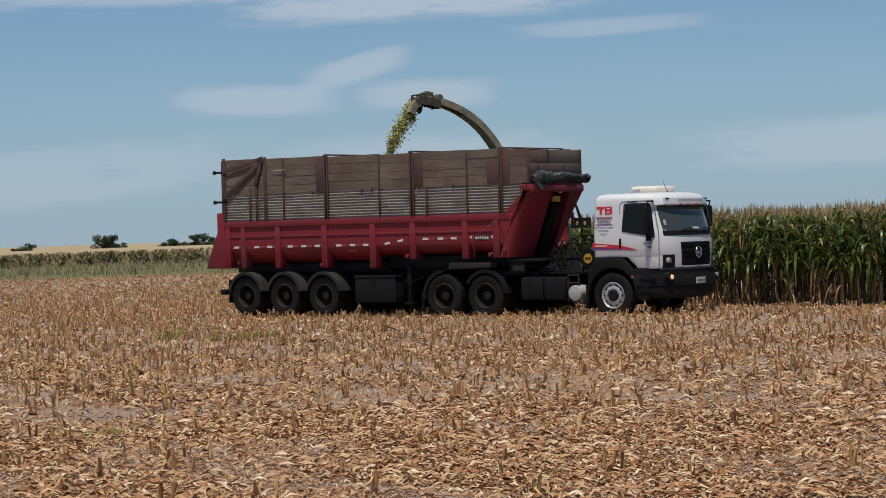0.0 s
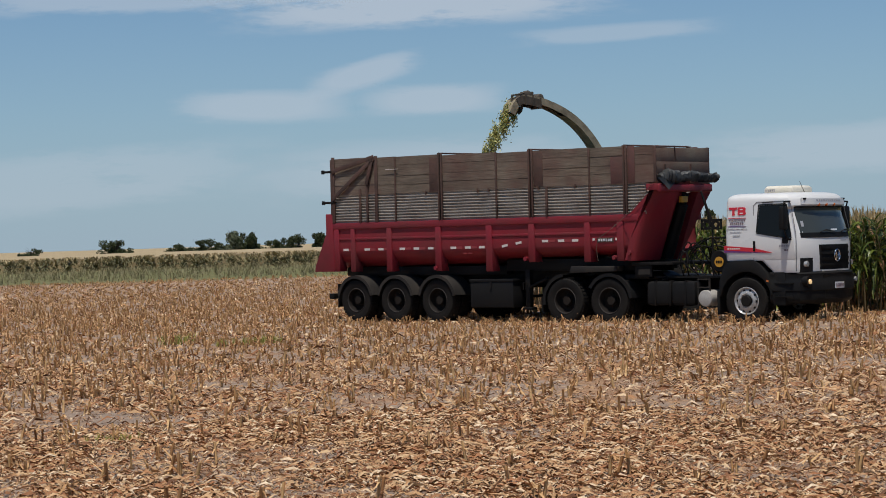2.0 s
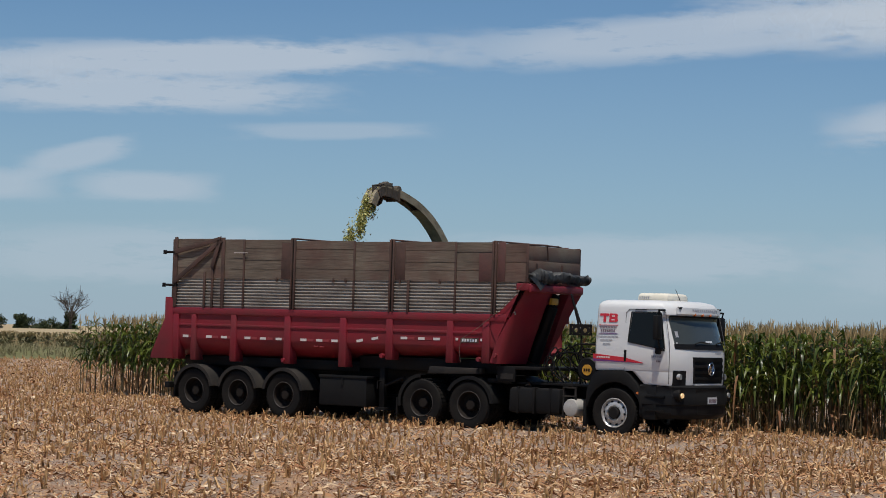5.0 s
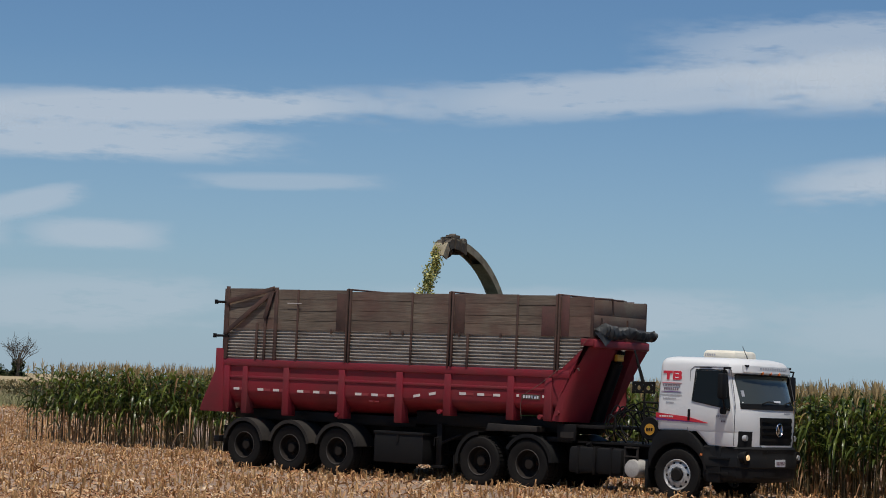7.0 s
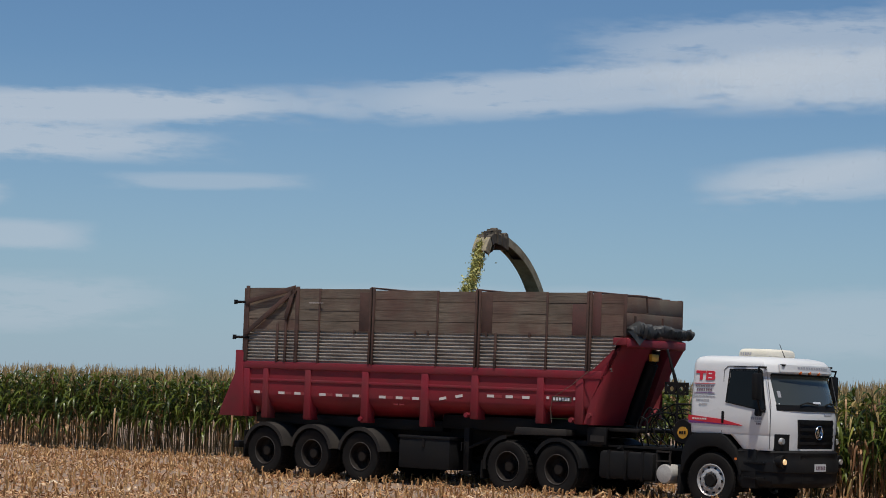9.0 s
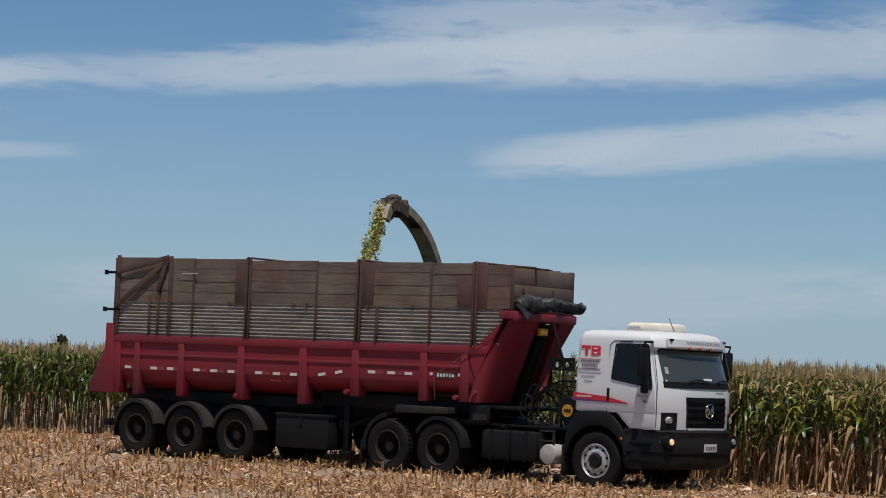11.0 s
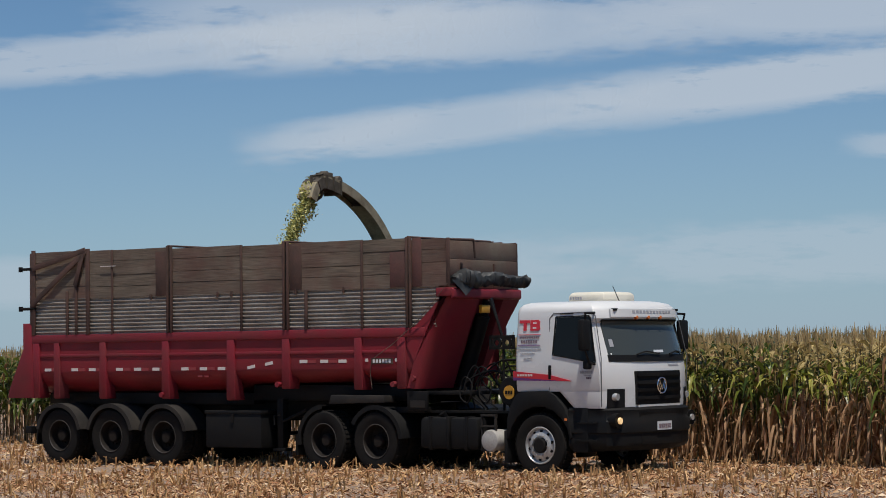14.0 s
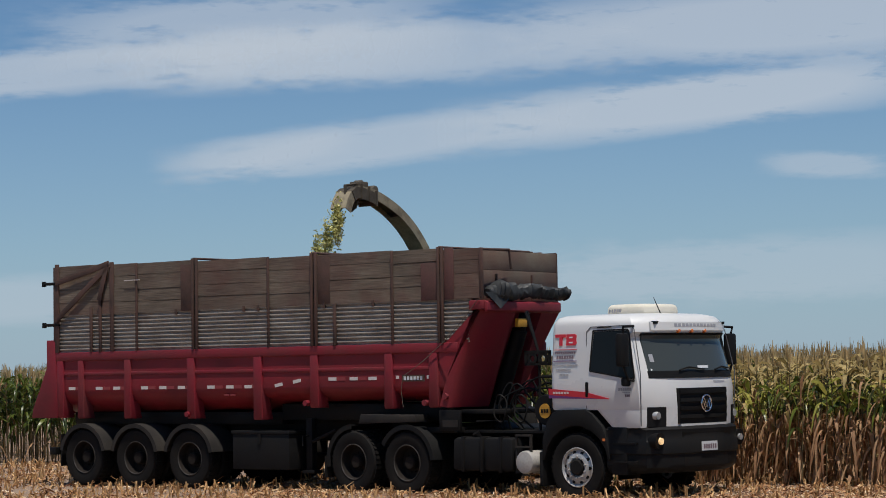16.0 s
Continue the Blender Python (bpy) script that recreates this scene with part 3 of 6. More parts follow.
def build_stubble():
    vari = [stub_piece(np.random.default_rng(400 + i), 0.006 + 0.004 * (i % 9)) for i in range(18)]
    head = radians(-57.0)
    d, nrm = np.array([math.cos(head), math.sin(head)]), np.array([-math.sin(head), math.cos(head)])
    pts = []
    for row in np.arange(-80, 130, 0.7):
        s = np.arange(-170, 60, 0.18)
        s = s + rng.normal(0, 0.05, len(s))
        bow = row + 0.0028 * (s + 25) ** 2 + rng.normal(0, 0.035, len(s))
        pts.append(nrm[None] * bow[:, None] + d[None] * s[:, None])
    xy = np.concatenate(pts)
    r, a = np.hypot(xy[:, 0], xy[:, 1]), np.degrees(np.arctan2(xy[:, 0], xy[:, 1]))
    ok = (r > 15) & (r < 160) & (a > -13) & (a < 42) & ((a < 24) | (r > 24)) & ((r < 72) | (a < 4)) & (xy[:, 1] > 0)
    xy = xy[ok]
    keep = np.array([noise.noise((x * 0.35, y * 0.35, 9.0)) for x, y in xy])
    far = np.hypot(xy[:, 0], xy[:, 1])
    near = np.clip((far - 17) / 24, 0.17, 0.72) - np.clip((far - 75) / 90, 0, 0.5)
    xy = xy[(rng.random(len(xy)) < near + 0.55 * keep) & in_front(xy)]
    n = len(xy)
    v, q, k = scatter(vari, rng.integers(0, 18, n), xy, rng.uniform(0, 6.28, n), rng.uniform(0.75, 1.2, n))
    tagged(new("stubble", bulk("stubble", v, q, k, [STUB])), "rows of cut tan maize stalks standing in the soil", "stubble", kind="stuff")


def tuft(r, h, n):
    out = []
    for _ in range(n):
        a, l = r.uniform(0, 6.28), h * r.uniform(0.6, 1.2)
        d = np.array([math.cos(a), math.sin(a), 0])
        b = np.array([r.normal(0, 0.12 * h), r.normal(0, 0.12 * h), 0])
        v, q = leaf_strip([b, b + d * 0.2 * l + (0, 0, 0.7 * l), b + d * 0.5 * l + (0, 0, 0.95 * l)], (0.03 * h, 0.025 * h, 0.004), np.cross(d, (0, 0, 1.0)))
        out.append((v, q, np.zeros(len(q), int)))
    return gather(out)


def build_grass():
    vari = [tuft(np.random.default_rng(500 + i), 0.5, 14) for i in range(5)]
    sparse = [tuft(np.random.default_rng(520 + i), 0.5, 7) for i in range(6)]
    n = 3200
    xy = np.stack([rng.uniform(-62, 22, n), rng.uniform(158, 284, n)], -1)
    xy[:, 1] -= 0.18 * xy[:, 0]
    v, q, k = scatter(sparse, rng.integers(0, 6, n), xy, rng.uniform(0, 6.28, n), rng.uniform(0.4, 1.35, n) ** 1.3)
    tagged(new("verge_grass", bulk("verge_grass", v, q, k, [GRASS])), "rough green and straw grass on the verge past the stubble", "grass", kind="stuff")
    # small weeds among the stubble
    weeds = np.array([(-4.26, 44.7), (-4.1, 45.5), (-3.0, 43.2), (-2.65, 43.5), (-2.25, 44.2), (-2.77, 21.7)])
    w = np.repeat(weeds, 9, axis=0) + rng.normal(0, 0.16, (len(weeds) * 9, 2))
    v, q, k = scatter(vari, rng.integers(0, 5, len(w)), w, rng.uniform(0, 6.28, len(w)), np.where(w[:, 1] < 30, 0.18, rng.uniform(0.20, 0.42, len(w))))
    tagged(new("weeds", bulk("weeds", v, q, k, [LEAF_PALE])), "small green weeds growing among the stubble", "weeds", kind="stuff")


def build_far_crop():
    """A taller crop past the verge: dark green face, tan heads, level top to the horizon."""
    def far_plant(r):
        out = []
        for i in range(9):
            a, z = r.uniform(0, 6.28), r.uniform(0.2, 1.55)
            d = np.array([math.cos(a), math.sin(a), 0])
            v, q = leaf_strip([(0, 0, z), d * 0.3 + (0, 0, z + 0.2), d * 0.6 + (0, 0, z - 0.05)], (0.07, 0.10, 0.02), np.cross(d, (0, 0, 1.0)) + np.array([0, 0, r.normal(0, 0.5)]))
            out.append((v, q, np.zeros(len(q), int)))
        for i in range(6):
            a = r.uniform(0, 6.28)
            d = np.array([math.cos(a), math.sin(a), 0]) * r.uniform(0.1, 0.4)
            v, q = leaf_strip([(0, 0, 1.25), d + (0, 0, 1.6), d * 1.6 + (0, 0, 1.85)], (0.09, 0.10, 0.03), np.cross(d, (0, 0, 5.0)))
            out.append((v, q, np.ones(len(q), int)))
        return gather(out)

    vari = [far_plant(np.random.default_rng(600 + i)) for i in range(5)]
    n = 1700
    x = rng.uniform(-66, 26, n)
    y = 286 + rng.uniform(0, 1, n) ** 1.6 * 24 - 0.18 * x
    v, q, k = scatter(vari, rng.integers(0, 5, n), np.stack([x, y], -1), rng.uniform(0, 6.28, n), rng.uniform(0.65, 1.12, n))
    crop = tagged(new("far_crop", bulk("far_crop", v, q, k, [FAR_GREEN, FAR_TAN])), "distant standing crop, dark green with tan tops", "crop", kind="stuff")
    g = Geo()
    vs, n = [], 24
    for j, (yy, zz) in enumerate(((290, 0.0), (290, 1.75), (420, 2.35), (900, 4.6), (3200, 13.0))):
        vs += [(-900 + 1500 * i / (n - 1), yy - 0.18 * (-900 + 1500 * i / (n - 1)) * (1 if j < 3 else 0.3), zz) for i in range(n)]
    g.add(vs, [(j * n + i, j * n + i + 1, (j + 1) * n + i + 1, (j + 1) * n + i) for j in range(4) for i in range(n - 1)])
    tagged(new("far_field", g.mesh("far_field", far_crop_mat())), "pale tan tops of a ripening field reaching the horizon", "field", kind="structure")


# ---------------------------------------------------------------- far trees
def crown_clumps(r, w, h, base, n, leaf):
    """Many small leaf blades in uneven lumps."""
    lumps = [(r.normal(0, 0.26 * w), r.normal(0, 0.2 * w), base + h * r.uniform(0.02, 0.72), w * r.uniform(0.16, 0.27)) for _ in range(13)] + [(r.normal(0, 0.3 * w), r.normal(0, 0.2 * w), 0.1 * h, 0.26 * w) for _ in range(7)]
    out = []
    for _ in range(n):
        cx, cy, cz, rad = lumps[r.integers(0, len(lumps))]
        d = r.normal(0, 1, 3)
        d /= np.linalg.norm(d)
        p = np.array([cx, cy, cz]) + d * rad * r.uniform(0.1, 1.0) ** 0.6 * np.array([1, 1, 0.8 * h / w + 0.25])
        p[2] = max(p[2], base * 0.6 + 0.1)
        u, t = r.normal(0, 1, 3), r.normal(0, 1, 3)
        u, t = u / np.linalg.norm(u) * leaf, t / np.linalg.norm(t) * leaf
        out.append((np.array([p - u, p - t, p + u, p + t]), np.array([(0, 1, 2, 3)]), np.zeros(1, int)))
    return gather(out)


def build_tree(label, az, far, w, h, mat, seed, bare=False):
    r = np.random.default_rng(seed)
    a = radians(az)
    tree = thing("tree" if h > 4 else "bush", label, "tree" if h > 4 else "bush", "trees on the horizon", pose(far * math.sin(a), far * math.cos(a), 2.4))
    g = Geo()
    base = 0.3 * h
    g.tube([(0, 0, -0.2), (0.02 * w, 0, base), (0.05 * w, 0.02 * w, 0.62 * h)], [0.045 * h, 0.035 * h, 0.015 * h], 7)
    count = 22 if bare else 7
    for i in range(count):
        ang, z = r.uniform(0, 6.28), base * r.uniform(0.7, 1.6)
        l = w * r.uniform(0.3, 0.52)
        p0 = Vector((0.02 * w, 0, z))
        p1 = p0 + Vector((math.cos(ang) * l * 0.5, math.sin(ang) * l * 0.5, 0.25 * h))
        p2 = p0 + Vector((math.cos(ang) * l, math.sin(ang) * l, r.uniform(0.35, 0.7) * h))
        p2.z = min(p2.z, h)
        k = 0.55 if bare else 1.0
        g.tube([p0, p1, p2], [0.018 * k * h, 0.012 * k * h, 0.004 * h], 5)
        if bare:
            for _ in range(12):
                d = Vector(r.normal(0, 1, 3)) * 0.11 * h
                d.z = abs(d.z)
                q = p1.lerp(p2, r.random())
                g.tube([q, q + d], [0.0045 * h, 0.002 * h], 3)
    part("trunk", g, BARK, tree, "dark bare limbs" if bare else "")
    if not bare:
        v, q, k = crown_clumps(r, w, h, 0.04 * h, 3200, 0.05 * h)
        part("crown", bulk("crown", v, q, k, [mat]), mat, tree)


def build_trees():
    dark, grey = "dark green rounded bush on the far field's edge", "grey-green feathery tree on the far field's edge"
    for i, (az, w, h, lab, m) in enumerate([(-9.1, 4.2, 2.9, dark, BUSH), (-6.94, 5.8, 4.6, dark, BUSH), (-5.32, 5.0, 3.0, dark, BUSH), (-4.7, 5.6, 3.9, dark, BUSH),
                                            (-3.86, 4.6, 6.4, grey, BUSH_GREY), (-3.45, 5.2, 6.0, dark, BUSH), (-2.75, 4.8, 3.4, dark, BUSH), (-2.3, 5.6, 4.6, dark, BUSH),
                                            (-1.58, 4.6, 5.2, dark, BUSH), (-1.02, 6.6, 4.2, dark, BUSH), (-0.32, 4.8, 5.8, dark, BUSH), (8.67, 6.0, 8.4, dark, BUSH),
                                            (-4.25, 5.2, 2.9, dark, BUSH), (-0.6, 4.0, 2.8, dark, BUSH)]):
        build_tree(lab, az, 520.0, 0.82 * w, 0.82 * h, m, 700 + i)
    build_tree("leafless grey tree standing behind a dark bush", -0.32, 516.0, 8.5, 9.6, BARK, 760, True)


# ---------------------------------------------------------------- clouds
def cloud_mat():
    m = Mat("thin_white_cloud")
    uv = m.node("ShaderNodeTexCoord").outputs["UV"]
    sep = m.node("ShaderNodeSeparateXYZ")
    m.link(uv, sep.inputs[0])

    def hump(s):
        a = m.node("ShaderNodeMath", operation="SUBTRACT")
        m.link(s, a.inputs[0])
        a.inputs[1].default_value = 0.5
        b = m.node("ShaderNodeMath", operation="MULTIPLY")
        m.link(a.outputs[0], b.inputs[0]), m.link(a.outputs[0], b.inputs[1])
        c = m.node("ShaderNodeMath", operation="MULTIPLY_ADD")
        m.link(b.outputs[0], c.inputs[0])
        c.inputs[1].default_value, c.inputs[2].default_value = -4.0, 1.0
        c.use_clamp = True
        return c.outputs[0]

    prod = m.node("ShaderNodeMath", operation="MULTIPLY")
    m.link(hump(sep.outputs[0]), prod.inputs[0]), m.link(hump(sep.outputs[1]), prod.inputs[1])
    soft = m.ramp(prod.outputs[0], [(0.0, 0.0), (0.75, 1.0)])
    n1 = m.noise(0.0035, 7.0, (0.55, 0.55, 2.6), "Object", 0.6)
    n2 = m.noise(0.016, 5.0, (0.45, 0.45, 2.2), "Object", 0.6)
    n3 = m.noise(0.055, 4.0, (0.4, 0.4, 1.8), "Object", 0.6)
    wisp = m.mix(0.20, m.mix(0.52, n1, n2), n3)
    wisp = m.ramp(wisp, [(0.37, 0.0), (0.63, 1.0)])
    shape = m.node("ShaderNodeMath", operation="MULTIPLY_ADD")
    m.link(soft, shape.inputs[0])
    shape.inputs[1].default_value = 0.70
    m.link(wisp, shape.inputs[2])
    dens = m.ramp(shape.outputs[0], [(0.45, 0.0), (1.15, 1.0)])
    info = m.node("ShaderNodeObjectInfo")
    al = m.node("ShaderNodeMath", operation="MULTIPLY")
    m.link(dens, al.inputs[0]), m.link(soft, al.inputs[1])
    al2 = m.node("ShaderNodeMath", operation="MULTIPLY")
    m.link(al.outputs[0], al2.inputs[0]), m.link(info.outputs["Alpha"], al2.inputs[1])
    em = m.node("ShaderNodeEmission")
    em.inputs[0].default_value, em.inputs[1].default_value = (0.62, 0.70, 0.80, 1), 0.78
    tr = m.node("ShaderNodeBsdfTransparent")
    mx = m.node("ShaderNodeMixShader")
    m.link(al2.outputs[0], mx.inputs[0]), m.link(tr.outputs[0], mx.inputs[1]), m.link(em.outputs[0], mx.inputs[2])
    m.link(mx.outputs[0], m.t.nodes["Material Output"].inputs[0])
    return m.m


def build_haze_glow():
    """Self-lit band painting pale blue air low over the horizon, all round."""
    m = Mat("horizon_haze_glow")
    sep = m.node("ShaderNodeSeparateXYZ")
    m.link(m.node("ShaderNodeTexCoord").outputs["UV"], sep.inputs[0])
    # the haze is painted as emission, densest at the horizon, fading upwards
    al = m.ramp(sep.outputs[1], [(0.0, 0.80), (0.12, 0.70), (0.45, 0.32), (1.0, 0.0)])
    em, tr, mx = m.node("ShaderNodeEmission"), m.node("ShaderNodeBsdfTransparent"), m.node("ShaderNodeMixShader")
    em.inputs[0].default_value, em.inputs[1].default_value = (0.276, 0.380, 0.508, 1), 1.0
    m.link(al, mx.inputs[0]), m.link(tr.outputs[0], mx.inputs[1]), m.link(em.outputs[0], mx.inputs[2])
    m.link(mx.outputs[0], m.t.nodes["Material Output"].inputs[0])
    g, nu, nv = Geo(), 96, 8
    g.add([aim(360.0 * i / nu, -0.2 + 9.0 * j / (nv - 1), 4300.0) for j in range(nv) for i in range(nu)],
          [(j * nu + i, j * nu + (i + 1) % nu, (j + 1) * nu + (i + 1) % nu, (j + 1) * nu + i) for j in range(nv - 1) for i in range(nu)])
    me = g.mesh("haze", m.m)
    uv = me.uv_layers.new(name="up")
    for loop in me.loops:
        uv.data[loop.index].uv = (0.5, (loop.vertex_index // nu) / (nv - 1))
    tagged(new("backdrop", me), "glowing band painted as pale blue haze low over the horizon", "sky", kind="structure")


# bearing and height of a streak's two ends, its half breadth (degrees) and density
STREAKS = [(-5.0, 6.9, 10.8, 7.7, 0.62, 0.80), (7.8, 7.5, 25.1, 9.0, 0.75, 0.70), (-4.9, 6.2, 7.4, 6.5, 0.62, 0.75), (3.1, 5.4, 9.6, 5.6, 0.28, 0.40),
           (-5.6, 3.9, -0.4, 3.8, 0.50, 0.55), (-2.0, 4.2, 1.5, 5.1, 0.45, 0.55), (-0.6, 3.9, 3.7, 3.9, 0.48, 0.55), (6.9, 2.2, 21.2, 2.4, 0.80, 0.45),
           (19.0, 5.7, 25.0, 6.6, 0.60, 0.45), (15.0, 9.0, 28.0, 9.9, 1.1, 0.60), (18.9, 5.5, 31.1, 7.1, 0.75, 0.65), (26.0, 6.5, 41.5, 7.9, 0.90, 0.80),
           (17.9, 8.5, 32.7, 8.9, 1.05, 0.65), (27.7, 9.1, 44.0, 9.2, 1.2, 0.75), (35.0, 5.5, 39.0, 5.3, 0.42, 0.50), (26.0, 2.6, 43.0, 2.8, 1.1, 0.40),
           (18.6, 2.0, 30.0, 2.6, 1.1, 0.35), (17.8, 8.3, 28.0, 9.0, 0.9, 0.50), (-4.0, 1.9, 6.3, 2.3, 0.95, 0.40), (-14.0, 1.6, -2.0, 2.4, 1.0, 0.35), (-12.0, 6.6, 0.0, 6.9, 0.5, 0.5)]


def build_clouds():
    mat = cloud_mat()
    for az0, el0, az1, el1, half, dens in STREAKS:
        g, nu, nv = Geo(), 20, 5
        far = 4000.0
        vs = []
        for j in range(nv):
            for i in range(nu):
                u, v = i / (nu - 1), j / (nv - 1)
                vs.append(aim(az0 + (az1 - az0) * u, el0 + (el1 - el0) * u + half * 2 * (v - 0.5), far))
        g.add(vs, [(j * nu + i, j * nu + i + 1, (j + 1) * nu + i + 1, (j + 1) * nu + i) for j in range(nv - 1) for i in range(nu - 1)])
        me = g.mesh("cloud", mat)
        uv = me.uv_layers.new(name="across")
        for loop in me.loops:
            uv.data[loop.index].uv = ((loop.vertex_index % nu) / (nu - 1), (loop.vertex_index // nu) / (nv - 1))
        ob = tagged(new("cloud", me), "thin white cirrus streak in the blue sky", "cloud", "cirrus clouds", "structure")
        ob.color = (1, 1, 1, 0.98 * dens)


# ---------------------------------------------------------------- wheels
SPIN = []   # wheels, with their place on the thing and their radius


def wheel_meshes(kind):
    """Tyre, rim and hub turned about y; the outer face looks to -y."""
    tyre, rim, hub = Geo(), Geo(), Geo()
    r = 0.525
    prof = [(0.30, -0.125), (0.36, -0.140), (0.45, -0.150), (0.495, -0.140), (0.518, -0.110), (r, -0.07), (r, 0.07), (0.518, 0.110), (0.495, 0.140), (0.45, 0.15), (0.30, 0.125)]
    for off in ((0.0,) if kind == "front" else (0.0, 0.34)):
        tyre.lathe([(a, b + off) for a, b in prof], 40)
        for j in range(40):                       # tread blocks
            a0, a1 = 2 * math.pi * j / 40, 2 * math.pi * (j + 0.55) / 40
            for y0, y1 in ((-0.115, -0.04), (-0.03, 0.03), (0.04, 0.115)):
                vs = [(rr * math.cos(a), y + off, rr * math.sin(a)) for a in (a0, a1) for y in (y0, y1) for rr in (r - 0.004, r + 0.012)]
                tyre.add(vs, [(1, 3, 7, 5), (0, 1, 5, 4), (2, 6, 7, 3), (0, 2, 3, 1), (4, 5, 7, 6)])
    if kind == "front":
        rim.lathe([(0.305, -0.120), (0.292, -0.128), (0.275, -0.115), (0.262, -0.095), (0.20, -0.135), (0.150, -0.138), (0.150, -0.10), (0.0, -0.10)], 40)
        for j in range(10):
            a = 2 * math.pi * j / 10
            c = Vector((0.232 * math.cos(a), -0.118, 0.232 * math.sin(a)))
            hub.tube([c + Vector((0, -0.004, 0)), c + Vector((0, 0.03, 0))], 0.027, 12, k=1)
            b = 2 * math.pi * (j + 0.5) / 10
            c = Vector((0.168 * math.cos(b), -0.137, 0.168 * math.sin(b)))
            hub.tube([c, c + Vector((0, -0.028, 0))], 0.014, 6)
        hub.lathe([(0.125, -0.10), (0.125, -0.150), (0.105, -0.165), (0.0, -0.165)], 24, k=1)
        mats = (RUBBER, STEEL, [STEEL, BLACK])
    else:
        rim.lathe([(0.305, -0.125), (0.292, -0.132), (0.278, -0.11), (0.265, -0.02), (0.255, 0.03), (0.20, 0.045), (0.14, 0.045), (0.14, 0.02), (0.0, 0.02)], 40)
        hub.lathe([(0.115, 0.03), (0.115, -0.06), (0.095, -0.085), (0.0, -0.085)], 20)
        for j in range(5):
            a = 2 * math.pi * j / 5
            c = Vector((0.205 * math.cos(a), 0.034, 0.205 * math.sin(a)))
            hub.tube([c, c + Vector((0, 0.02, 0))], 0.034, 12, k=1)
        for j in range(10):
            a = 2 * math.pi * j / 10
            c = Vector((0.155 * math.cos(a), 0.04, 0.155 * math.sin(a)))
            hub.tube([c, c + Vector((0, -0.035, 0))], 0.013, 6)
        mats = (RUBBER, DULL_RIM, [DULL_RIM, BLACK])
    lip = Geo().lathe([(0.300, -0.118), (0.308, -0.134), (0.296, -0.141), (0.284, -0.128)], 40)
    return tyre.mesh("tyre", mats[0]), rim.mesh("rim", mats[1]), hub.mesh("hub", mats[2]), lip.mesh("rim_lip", RIM_LIP if kind != "front" else STEEL)


WHEEL = {k: wheel_meshes(k) for k in ("front", "twin")}


def wheel(owner, kind, x, y, z):
    """A wheel part on its thing; on the far side it is turned round."""
    ob = new("wheel")
    ob.parent = owner
    ob.empty_display_size = 0.2
    flip = pose(0, 0, 0, 0, 0, 180 if y > 0 else 0)
    ob.matrix_basis = pose(x, y, z)
    for name, me in zip(("tyre", "rim", "hub", "rim_lip"), WHEEL[kind]):
        o = new(name, me)
        o.parent, o.matrix_basis = ob, flip
    SPIN.append((ob, x, y, z))
    return ob


def fender(x, y0, y1, z, r, a0, a1, thick=0.03, lip=0.05):
    g = Geo()
    n = 18
    ring = []
    for i in range(n + 1):
        a = radians(a0 + (a1 - a0) * i / n)
        c, s = math.cos(a), math.sin(a)
        ring.append([(x + (r + dr) * c, y, z + (r + dr) * s) for y, dr in ((y0, -lip), (y0, thick), (y1, thick), (y1, 0), (y0 + 0.03, 0), (y0 + 0.03, -lip))])
    return g.loft(ring, True, True)


